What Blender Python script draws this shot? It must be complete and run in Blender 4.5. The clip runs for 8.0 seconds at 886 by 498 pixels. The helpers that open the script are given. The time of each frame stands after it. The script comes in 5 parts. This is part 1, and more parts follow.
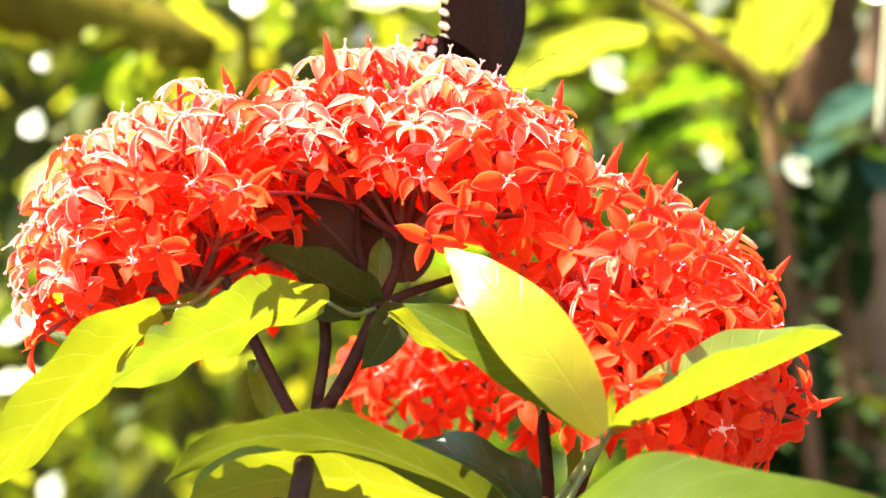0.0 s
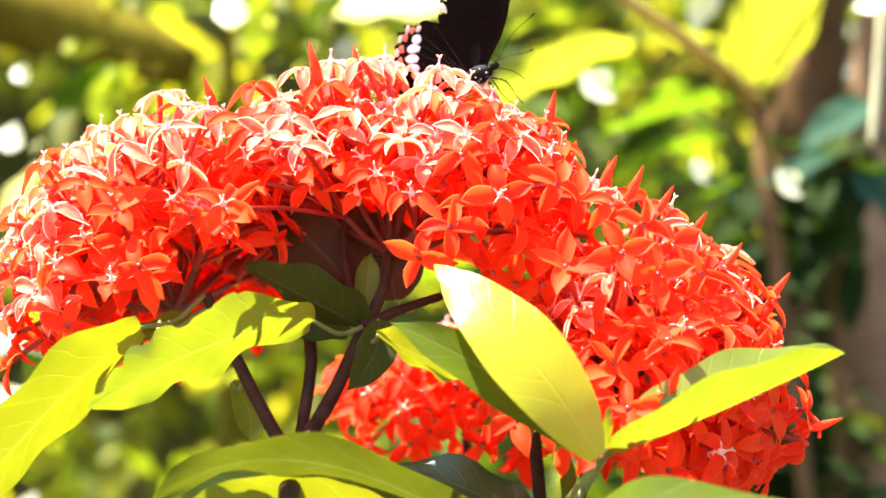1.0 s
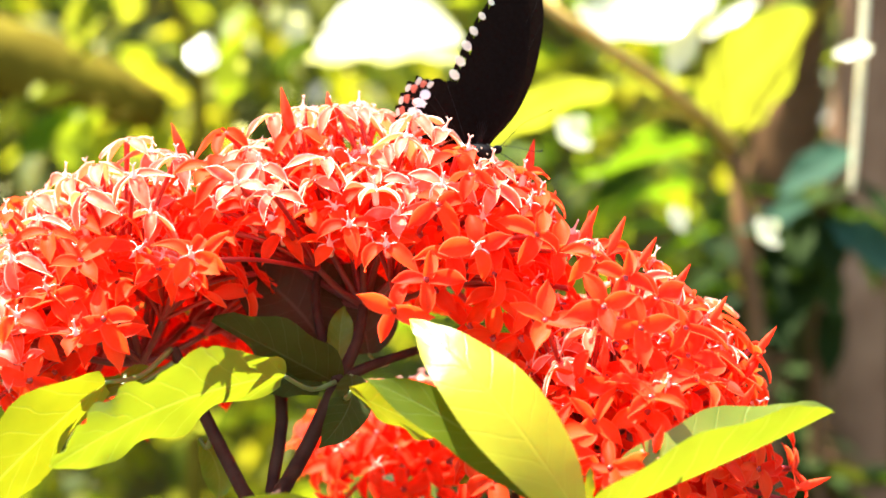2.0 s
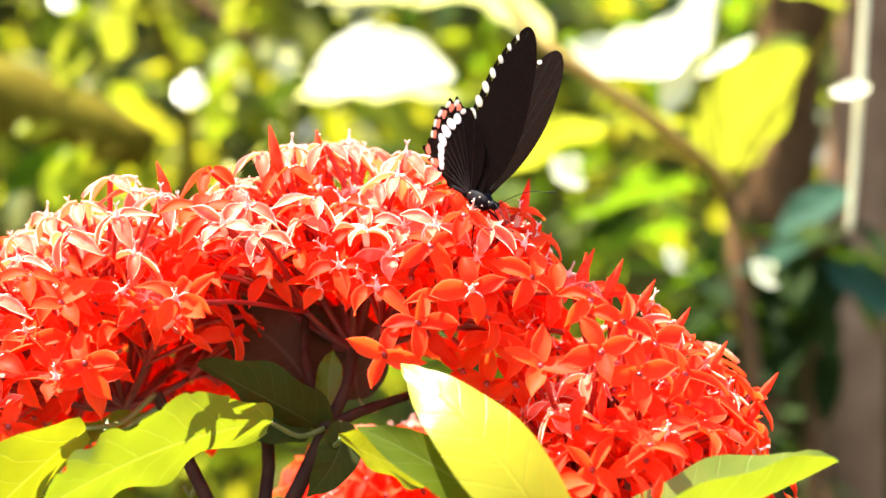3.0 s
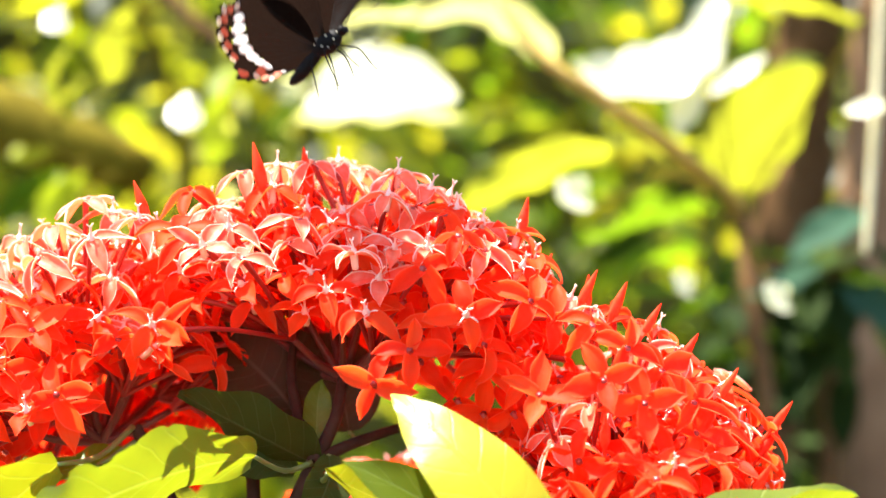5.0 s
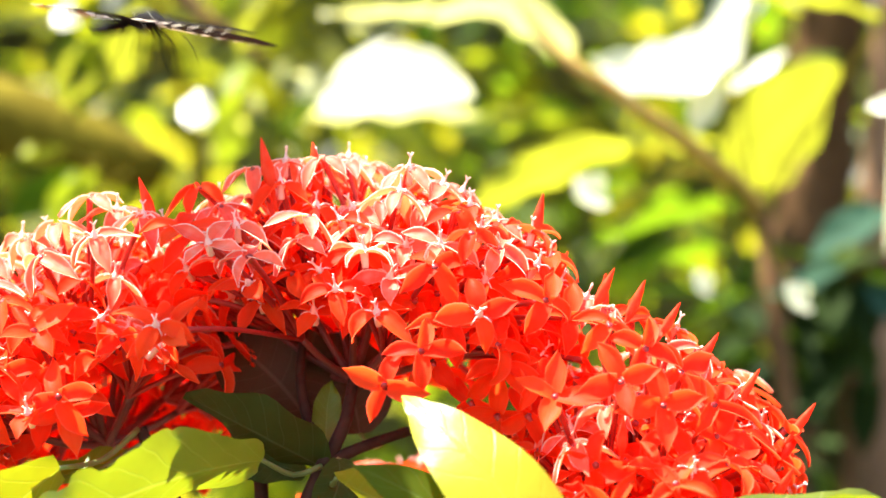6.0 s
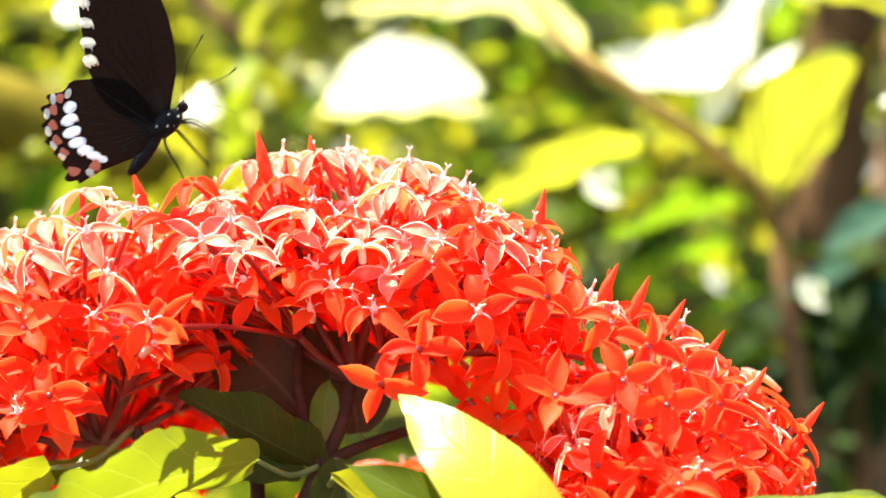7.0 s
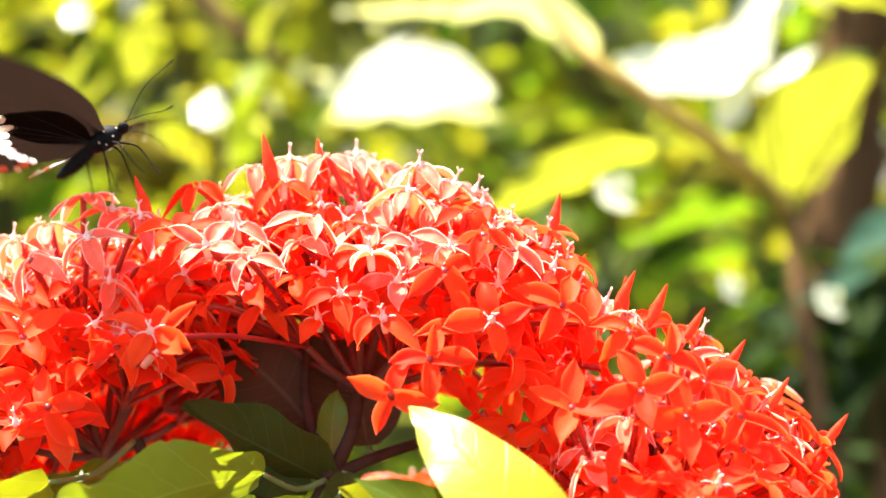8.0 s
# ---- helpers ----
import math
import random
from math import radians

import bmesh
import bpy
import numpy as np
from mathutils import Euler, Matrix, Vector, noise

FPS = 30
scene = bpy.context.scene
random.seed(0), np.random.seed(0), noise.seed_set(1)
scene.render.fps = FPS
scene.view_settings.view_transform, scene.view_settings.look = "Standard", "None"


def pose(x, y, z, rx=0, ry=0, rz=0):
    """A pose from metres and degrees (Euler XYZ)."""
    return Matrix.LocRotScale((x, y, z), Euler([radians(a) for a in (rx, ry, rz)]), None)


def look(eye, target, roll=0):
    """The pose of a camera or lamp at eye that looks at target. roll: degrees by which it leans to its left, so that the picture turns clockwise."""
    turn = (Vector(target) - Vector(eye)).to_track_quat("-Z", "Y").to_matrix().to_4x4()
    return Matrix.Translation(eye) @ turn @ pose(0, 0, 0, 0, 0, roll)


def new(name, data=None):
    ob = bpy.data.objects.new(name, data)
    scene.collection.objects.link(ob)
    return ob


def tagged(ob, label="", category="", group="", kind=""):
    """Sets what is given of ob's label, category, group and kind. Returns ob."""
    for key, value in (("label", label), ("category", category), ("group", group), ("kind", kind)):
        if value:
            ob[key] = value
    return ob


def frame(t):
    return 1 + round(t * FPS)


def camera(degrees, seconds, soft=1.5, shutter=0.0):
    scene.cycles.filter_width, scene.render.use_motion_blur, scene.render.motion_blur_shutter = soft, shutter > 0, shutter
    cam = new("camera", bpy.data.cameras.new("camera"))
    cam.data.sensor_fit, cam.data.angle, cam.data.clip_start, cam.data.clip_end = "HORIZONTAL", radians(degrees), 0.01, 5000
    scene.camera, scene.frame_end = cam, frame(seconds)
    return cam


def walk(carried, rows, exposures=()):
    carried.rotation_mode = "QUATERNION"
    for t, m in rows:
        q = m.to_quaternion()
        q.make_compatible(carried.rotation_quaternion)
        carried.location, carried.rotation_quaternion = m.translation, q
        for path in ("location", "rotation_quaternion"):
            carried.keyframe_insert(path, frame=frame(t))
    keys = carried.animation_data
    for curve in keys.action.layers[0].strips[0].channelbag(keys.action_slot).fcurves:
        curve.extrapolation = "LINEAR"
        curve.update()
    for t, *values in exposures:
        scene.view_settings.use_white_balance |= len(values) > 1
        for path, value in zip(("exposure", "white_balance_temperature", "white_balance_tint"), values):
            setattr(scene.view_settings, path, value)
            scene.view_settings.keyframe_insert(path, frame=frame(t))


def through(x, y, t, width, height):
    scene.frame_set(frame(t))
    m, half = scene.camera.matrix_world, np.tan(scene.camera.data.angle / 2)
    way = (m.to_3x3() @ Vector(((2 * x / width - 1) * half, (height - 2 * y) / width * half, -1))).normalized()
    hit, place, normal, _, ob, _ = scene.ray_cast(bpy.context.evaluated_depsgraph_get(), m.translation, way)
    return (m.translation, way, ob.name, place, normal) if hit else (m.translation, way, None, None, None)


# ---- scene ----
# ---- camera and its way ----
cam = camera(24.0, 8.0, soft=1.5, shutter=0.35)
PATH = [
    (0.0, pose(0.0000, -0.0000, 1.0000, 90.000, -0.000, -0.000)),
    (0.5, pose(0.0012, 0.0089, 0.9997, 90.139, 0.143, 0.001)),
    (1.0, pose(-0.0023, 0.0188, 1.0009, 90.369, 0.077, -0.516)),
    (1.5, pose(-0.0032, 0.0283, 1.0023, 90.937, 0.041, -0.999)),
    (3.0, pose(-0.0035, 0.0538, 1.0053, 92.612, -0.183, -1.578)),
    (3.5, pose(-0.0015, 0.0614, 1.0051, 92.984, -0.026, -1.502)),
    (4.0, pose(-0.0001, 0.0693, 1.0053, 93.208, 0.000, -1.444)),
    (4.5, pose(0.0018, 0.0764, 1.0054, 93.333, 0.108, -1.306)),
    (6.0, pose(0.0043, 0.0985, 1.0056, 93.389, 0.100, -0.662)),
    (6.5, pose(0.0079, 0.1025, 1.0054, 93.369, 0.267, -0.243)),
    (7.0, pose(0.0089, 0.1095, 1.0058, 93.321, 0.105, -0.165)),
    (7.5, pose(0.0099, 0.1193, 1.0055, 93.444, 0.215, -0.035)),
    (8.0, pose(0.0087, 0.1248, 1.0065, 93.529, 0.081, 0.122)),
]
walk(cam, PATH, exposures=[(0.0, 2.78), (1.5, 2.72), (3.0, 2.59), (8.0, 2.55)])

# ---- world, sun, exposure ----
SUN = Vector((-0.32, 0.09, 0.94)).normalized()      # towards the sun: nearly overhead, a little to the left and behind the flowers
world = bpy.data.worlds.new("sky")
scene.world = world
world.use_nodes = True
wn = world.node_tree
sky = wn.nodes.new("ShaderNodeTexSky")
sky.sky_type, sky.sun_disc = "NISHITA", False
sky.sun_elevation, sky.sun_rotation = math.asin(SUN.z), math.atan2(SUN.x, SUN.y)
back = wn.nodes["Background"]
back.inputs[1].default_value = 0.10
wn.links.new(sky.outputs[0], back.inputs[0])
sun = new("sun", bpy.data.lights.new("sun", "SUN"))
sun.data.energy, sun.data.angle, sun.data.color = 4.8, radians(0.6), (1.0, 0.95, 0.86)
sun.matrix_world = look(SUN * 5, (0, 0, 0))


# ---- materials ----
class Nodes:
    """A material's node tree, with short calls for its nodes."""

    def __init__(self, name):
        self.mat = bpy.data.materials.new(name)
        self.mat.use_nodes = True
        self.tree = self.mat.node_tree
        self.tree.nodes.clear()
        self.out = self.node("ShaderNodeOutputMaterial")

    def node(self, kind, **values):
        n = self.tree.nodes.new(kind)
        for key, value in values.items():
            n.inputs[key.replace("_", " ")].default_value = value
        return n

    def link(self, a, b):
        self.tree.links.new(a, b)

    def math(self, op, a, b=None, c=None):
        n = self.tree.nodes.new("ShaderNodeMath")
        n.operation = op
        for i, v in enumerate((a, b, c)):
            if v is None:
                continue
            if isinstance(v, (int, float)):
                n.inputs[i].default_value = v
            else:
                self.link(v, n.inputs[i])
        return n.outputs[0]

    def mix(self, fac, a, b):
        n = self.tree.nodes.new("ShaderNodeMix")
        n.data_type = "RGBA"
        for i, v in ((0, fac), (6, a), (7, b)):
            if isinstance(v, (int, float)):
                n.inputs[i].default_value = v
            elif isinstance(v, tuple):
                n.inputs[i].default_value = (*v, 1)
            else:
                self.link(v, n.inputs[i])
        return n.outputs[2]

    def noise(self, scale, detail=3.0, coord="Object"):
        c = self.tree.nodes.new("ShaderNodeTexCoord")
        n = self.node("ShaderNodeTexNoise", Scale=scale, Detail=detail)
        self.link(c.outputs[coord], n.inputs["Vector"])
        return n.outputs["Fac"]

    def step(self, v, a, b):
        n = self.tree.nodes.new("ShaderNodeMapRange")
        n.inputs["From Min"].default_value, n.inputs["From Max"].default_value = a, b
        self.link(v, n.inputs["Value"])
        return n.outputs[0]

    def bump(self, height, strength, distance):
        n = self.node("ShaderNodeBump", Strength=strength, Distance=distance)
        self.link(height, n.inputs["Height"])
        return n.outputs[0]

    def random(self):
        return self.tree.nodes.new("ShaderNodeObjectInfo").outputs["Random"]

    def island(self):
        return self.tree.nodes.new("ShaderNodeNewGeometry").outputs["Random Per Island"]

    def thin(self, colour, through, share, rough, normal=None, spec=0.5):
        """A thin sheet: gloss and diffuse colour on its face, and light that passes through it."""
        p = self.node("ShaderNodeBsdfPrincipled", Roughness=rough, Specular_IOR_Level=spec)
        t = self.node("ShaderNodeBsdfTranslucent")
        m = self.node("ShaderNodeMixShader", Fac=share)
        self.put(colour, p.inputs["Base Color"])
        self.put(through, t.inputs["Color"])
        if normal is not None:
            self.link(normal, p.inputs["Normal"])
            self.link(normal, t.inputs["Normal"])
        self.link(p.outputs[0], m.inputs[1])
        self.link(t.outputs[0], m.inputs[2])
        self.link(m.outputs[0], self.out.inputs["Surface"])
        return self.mat

    def solid(self, colour, rough, normal=None, spec=0.5):
        p = self.node("ShaderNodeBsdfPrincipled", Roughness=rough, Specular_IOR_Level=spec)
        self.put(colour, p.inputs["Base Color"])
        if normal is not None:
            self.link(normal, p.inputs["Normal"])
        self.link(p.outputs[0], self.out.inputs["Surface"])
        return self.mat

    def put(self, v, socket):
        if isinstance(v, tuple):
            socket.default_value = (*v, 1)
        else:
            self.link(v, socket)


def leaf_material(name, dark, light, glow, share=0.5, rough=0.4, vein=0.5, spec=0.3):
    """Leaf with a midrib and side veins along its own length, blotches and a slightly wavy face."""
    n = Nodes(name)
    uv = n.tree.nodes.new("ShaderNodeTexCoord").outputs["UV"]
    sep = n.node("ShaderNodeSeparateXYZ")
    n.link(uv, sep.inputs[0])
    across = n.math("ABSOLUTE", n.math("SUBTRACT", sep.outputs[1], 0.5))
    mid = n.step(across, 0.028, 0.008)
    phase = n.math("FRACT", n.math("SUBTRACT", n.math("ADD", n.math("MULTIPLY", sep.outputs[0], 9.0), n.math("MULTIPLY", n.noise(55.0, 2.0), 1.3)), n.math("MULTIPLY", across, 3.0)))
    side = n.step(n.math("ABSOLUTE", n.math("SUBTRACT", phase, 0.5)), 0.06, 0.015)
    veins = n.math("MAXIMUM", mid, n.math("MULTIPLY", side, 0.5))
    blotch = n.step(n.noise(60.0, 4.0), 0.3, 0.7)
    base = n.mix(blotch, dark, light)
    base = n.mix(n.math("MULTIPLY", n.random(), 0.35), base, tuple(0.75 * v for v in light))
    pale = tuple(min(1.0, 1.25 * v + 0.05) for v in light)
    colour = n.mix(n.math("MULTIPLY", veins, vein), base, pale)
    through = n.mix(n.math("MULTIPLY", veins, 0.22), n.mix(blotch, tuple(0.78 * v for v in glow), glow), tuple(min(1.0, 1.6 * v + 0.05) for v in glow))
    height = n.math("SUBTRACT", n.math("MULTIPLY", n.noise(240.0, 2.0), 0.5), n.math("MULTIPLY", veins, 0.6))
    return n.thin(colour, through, share, rough, n.bump(height, 0.35, 0.0006), spec)


LEAF = leaf_material("green_leaf", (0.10, 0.19, 0.018), (0.17, 0.28, 0.028), (0.24, 0.32, 0.006))
LEAF_YOUNG = leaf_material("young_leaf", (0.18, 0.22, 0.014), (0.25, 0.285, 0.018), (0.26, 0.275, 0.004), 0.45, 0.36, 0.3)
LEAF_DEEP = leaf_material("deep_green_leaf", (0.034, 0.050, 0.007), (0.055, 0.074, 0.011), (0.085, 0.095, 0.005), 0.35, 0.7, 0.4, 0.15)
LEAF_FRESH = leaf_material("fresh_green_leaf", (0.17, 0.22, 0.016), (0.23, 0.29, 0.022), (0.22, 0.265, 0.006), 0.45, 0.38, 0.3, 0.55)
LEAF_MID = leaf_material("mid_green_leaf", (0.058, 0.085, 0.004), (0.088, 0.12, 0.006), (0.11, 0.14, 0.003), 0.45, 0.6, 0.35, 0.05)
LEAF_LIME = leaf_material("lime_green_leaf", (0.06, 0.13, 0.010), (0.10, 0.19, 0.014), (0.18, 0.30, 0.006), 0.5, 0.5, 0.4, 0.12)
LEAF_GLOSSY = leaf_material("glossy_young_leaf", (0.44, 0.45, 0.020), (0.54, 0.54, 0.028), (0.56, 0.54, 0.006), 0.55, 0.33, 0.10, 0.27)
LEAF_OLIVE = leaf_material("olive_green_leaf", (0.055, 0.066, 0.006), (0.08, 0.092, 0.009), (0.075, 0.088, 0.003), 0.5, 0.55, 0.3, 0.15)
LEAF_YELLOW = leaf_material("yellow_green_leaf", (0.22, 0.27, 0.024), (0.29, 0.33, 0.026), (0.46, 0.47, 0.026), 0.5, 0.5, 0.4, 0.12)
LEAF_SUNNY = leaf_material("sunlit_green_leaf", (0.16, 0.20, 0.02), (0.21, 0.26, 0.018), (0.30, 0.37, 0.010), 0.5, 0.5, 0.4, 0.12)
# cream tone carries the wash of sunlight on these leaves
LEAF_CREAM = leaf_material("sunlit_yellow_leaf", (0.46, 0.46, 0.16), (0.56, 0.55, 0.22), (0.72, 0.70, 0.24), 0.5)
LEAF_TEAL = leaf_material("blue_green_leaf", (0.022, 0.058, 0.032), (0.036, 0.085, 0.048), (0.045, 0.12, 0.04), 0.3, 0.75, 0.4, 0.1)
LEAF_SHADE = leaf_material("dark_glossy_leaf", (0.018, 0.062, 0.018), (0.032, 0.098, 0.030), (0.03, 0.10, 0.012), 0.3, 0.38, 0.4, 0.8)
# near-white tone carries the glare of full sun on the leaf
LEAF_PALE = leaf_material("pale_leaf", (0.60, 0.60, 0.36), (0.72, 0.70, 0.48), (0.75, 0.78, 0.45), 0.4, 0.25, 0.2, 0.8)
# brown kept dark to carry the shade of the gap below the flowers
LEAF_BROWN = leaf_material("gap_shade_brown_leaf", (0.060, 0.032, 0.012), (0.090, 0.050, 0.018), (0.060, 0.030, 0.008), 0.25, 0.6)


def petal_material(name, red, orange, sun_tint, glow_red, glow_orange, rim, sun_patches, share=0.6, spec=0.1):
    """Thin petal; rim light is painted pale into its rolled margin, with fine length-wise grain."""
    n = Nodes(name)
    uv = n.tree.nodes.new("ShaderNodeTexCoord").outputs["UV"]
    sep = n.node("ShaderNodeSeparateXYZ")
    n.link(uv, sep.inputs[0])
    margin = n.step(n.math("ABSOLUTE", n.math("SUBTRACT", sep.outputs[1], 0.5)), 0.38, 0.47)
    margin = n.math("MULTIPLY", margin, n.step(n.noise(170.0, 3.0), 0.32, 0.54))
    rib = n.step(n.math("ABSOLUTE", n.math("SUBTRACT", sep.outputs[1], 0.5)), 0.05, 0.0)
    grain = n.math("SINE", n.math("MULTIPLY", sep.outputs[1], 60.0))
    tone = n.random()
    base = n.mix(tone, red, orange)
    base = n.mix(n.math("MULTIPLY", n.step(n.noise(300.0, 3.0), 0.5, 0.8), sun_patches), base, sun_tint)
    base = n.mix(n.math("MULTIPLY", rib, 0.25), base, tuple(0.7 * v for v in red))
    base = n.mix(n.math("MULTIPLY", margin, rim), base, sun_tint)
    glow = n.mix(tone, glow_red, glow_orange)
    glow = n.mix(n.math("MULTIPLY", margin, rim), glow, sun_tint)
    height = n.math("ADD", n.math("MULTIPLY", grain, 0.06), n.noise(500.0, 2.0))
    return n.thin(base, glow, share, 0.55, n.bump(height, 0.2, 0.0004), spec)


PETAL = petal_material("petal", (0.90, 0.036, 0.010), (0.94, 0.10, 0.017), (0.95, 0.28, 0.15), (0.97, 0.032, 0.008), (0.97, 0.078, 0.010), 0.25, 0.10)
# overexposed sun on the upper flowers, put into paler petals and near-white rims
PETAL_SUNLIT = petal_material("sunlit_petal", (0.92, 0.10, 0.055), (0.94, 0.22, 0.11), (0.97, 0.88, 0.70), (0.97, 0.08, 0.030), (0.97, 0.20, 0.06), 0.9, 0.25, 0.5, 0.3)


def plain(name, a, b, scale, rough, relief=0.3, depth=0.0004, spec=0.5):
    n = Nodes(name)
    f = n.noise(scale, 5.0)
    return n.solid(n.mix(n.step(f, 0.35, 0.65), a, b), rough, n.bump(f, relief, depth), spec)


TUBE = plain("flower_tube", (0.30, 0.010, 0.010), (0.42, 0.024, 0.015), 200.0, 0.4)
STALK = plain("dark_red_stalk", (0.11, 0.018, 0.014), (0.18, 0.035, 0.024), 150.0, 0.5)
STEM = plain("woody_stem", (0.034, 0.012, 0.008), (0.065, 0.027, 0.015), 120.0, 0.7, 0.5, spec=0.12)
STEM_GREEN = plain("green_stem", (0.14, 0.17, 0.04), (0.20, 0.22, 0.06), 120.0, 0.45)
STIGMA = plain("pale_style", (0.85, 0.45, 0.34), (0.92, 0.66, 0.52), 200.0, 0.4)
SOIL = plain("leaf_litter_soil", (0.022, 0.016, 0.009), (0.06, 0.045, 0.022), 6.0, 0.9, 0.8, 0.02)
BARK = plain("grey_brown_bark", (0.066, 0.035, 0.015), (0.14, 0.076, 0.033), 22.0, 0.95, 0.8, 0.004, 0.04)
BARK_RED = plain("red_brown_bark", (0.13, 0.070, 0.036), (0.25, 0.145, 0.078), 18.0, 0.95, 0.7, 0.003, 0.04)
BARK_OLIVE = plain("olive_bark", (0.075, 0.056, 0.004), (0.125, 0.098, 0.008), 22.0, 0.95, 0.8, 0.004, 0.05)
CANE = plain("pale_cane", (0.66, 0.58, 0.30), (0.82, 0.74, 0.44), 30.0, 0.5, 0.3)
TWIG = plain("olive_twig", (0.36, 0.22, 0.03), (0.50, 0.33, 0.06), 40.0, 0.6)


def wing_material():
    n = Nodes("black_wing")
    f = n.noise(900.0, 3.0)
    c = n.mix(n.step(f, 0.3, 0.7), (0.0035, 0.0024, 0.0019), (0.0075, 0.0050, 0.0040))
    return n.thin(c, (0.052, 0.027, 0.018), 0.13, 1.0, n.bump(f, 0.25, 0.0002), 0.0)


WING = wing_material()
WING_VEIN = plain("wing_vein", (0.012, 0.010, 0.009), (0.020, 0.016, 0.014), 300.0, 0.8, spec=0.08)
BODY = plain("black_body", (0.002, 0.0018, 0.0018), (0.006, 0.005, 0.005), 700.0, 0.7, 0.5, 0.0003, 0.12)


def scale_material(name, a, b):
    """Pale wing scales, which let some light through."""
    n = Nodes(name)
    c = n.mix(n.step(n.noise(600.0, 3.0), 0.35, 0.65), a, b)
    return n.thin(c, c, 0.5, 0.6, None, 0.3)


WHITE = scale_material("white_scales", (0.92, 0.92, 0.90), (0.96, 0.96, 0.94))
CREAM = scale_material("cream_scales", (0.80, 0.74, 0.58), (0.90, 0.84, 0.70))
RED = plain("orange_red_scales", (0.40, 0.07, 0.028), (0.52, 0.13, 0.06), 600.0, 0.7)


def foliage_material():
    """Leaves of the farther shrubs, each of its own tone."""
    n = Nodes("far_foliage")
    r = n.island()
    leafy, yellow = n.step(r, 0.12, 0.32), n.step(r, 0.35, 1.0)
    c = n.mix(yellow, n.mix(leafy, (0.028, 0.042, 0.007), (0.095, 0.12, 0.008)), (0.23, 0.23, 0.013))
    g = n.mix(yellow, n.mix(leafy, (0.050, 0.075, 0.005), (0.26, 0.33, 0.007)), (0.60, 0.53, 0.018))
    return n.thin(c, g, 0.55, 0.45, None, 0.15)


FOLIAGE = foliage_material()


def mixed_foliage_material():
    """Leaves of the shrub by the trunks: some deep green, most lime, a few yellow."""
    n = Nodes("mixed_foliage")
    r = n.island()
    lime, yellow = n.step(r, 0.30, 0.55), n.step(r, 0.75, 1.0)
    c = n.mix(yellow, n.mix(lime, (0.022, 0.040, 0.007), (0.085, 0.135, 0.010)), (0.20, 0.21, 0.015))
    g = n.mix(yellow, n.mix(lime, (0.035, 0.070, 0.005), (0.20, 0.33, 0.008)), (0.46, 0.46, 0.012))
    return n.thin(c, g, 0.55, 0.4, None, 0.25)


FOLIAGE_MIXED = mixed_foliage_material()


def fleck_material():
    """Small leaves with sun glints put into their pale colour."""
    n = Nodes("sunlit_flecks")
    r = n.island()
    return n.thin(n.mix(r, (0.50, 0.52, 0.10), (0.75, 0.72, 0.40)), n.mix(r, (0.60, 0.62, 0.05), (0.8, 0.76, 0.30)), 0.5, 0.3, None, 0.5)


FLECK = fleck_material()


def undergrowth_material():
    n = Nodes("shade_dark_foliage")
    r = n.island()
    # shade by the trunks is put into these very dark leaf tones
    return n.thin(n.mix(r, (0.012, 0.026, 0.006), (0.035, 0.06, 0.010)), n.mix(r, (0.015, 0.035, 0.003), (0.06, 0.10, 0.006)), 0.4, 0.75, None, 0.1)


UNDERGROWTH = undergrowth_material()


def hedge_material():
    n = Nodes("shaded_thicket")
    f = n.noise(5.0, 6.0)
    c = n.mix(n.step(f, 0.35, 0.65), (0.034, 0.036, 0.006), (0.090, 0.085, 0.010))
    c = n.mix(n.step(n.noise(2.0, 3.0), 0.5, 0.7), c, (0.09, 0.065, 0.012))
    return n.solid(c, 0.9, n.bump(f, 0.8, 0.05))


THICKET = hedge_material()


# ---- mesh helpers ----
def mesh_of(name, verts, faces, mat, uvs=None, smooth=True):
    me = bpy.data.meshes.new(name)
    me.from_pydata([tuple(v) for v in verts], [], faces)
    if uvs is not None:
        layer = me.uv_layers.new(name="UVMap")
        flat = np.array([uvs[l.vertex_index] for l in me.loops], dtype=np.float32).ravel()
        layer.data.foreach_set("uv", flat)
    me.materials.append(mat)
    if smooth:
        me.polygons.foreach_set("use_smooth", [True] * len(me.polygons))
    me.update()
    return me


def part_of(name, me, parent, m=None, label=""):
    ob = new(name, me)
    ob.parent = parent
    if m is not None:
        ob.matrix_basis = m
    if label:
        ob["label"] = label
    return ob


def thing(name, label, category, group="", kind="", at=(0, 0, 0)):
    ob = new(name)
    ob.location = at
    ob.empty_display_size = 0.02
    return tagged(ob, label, category, group, kind)


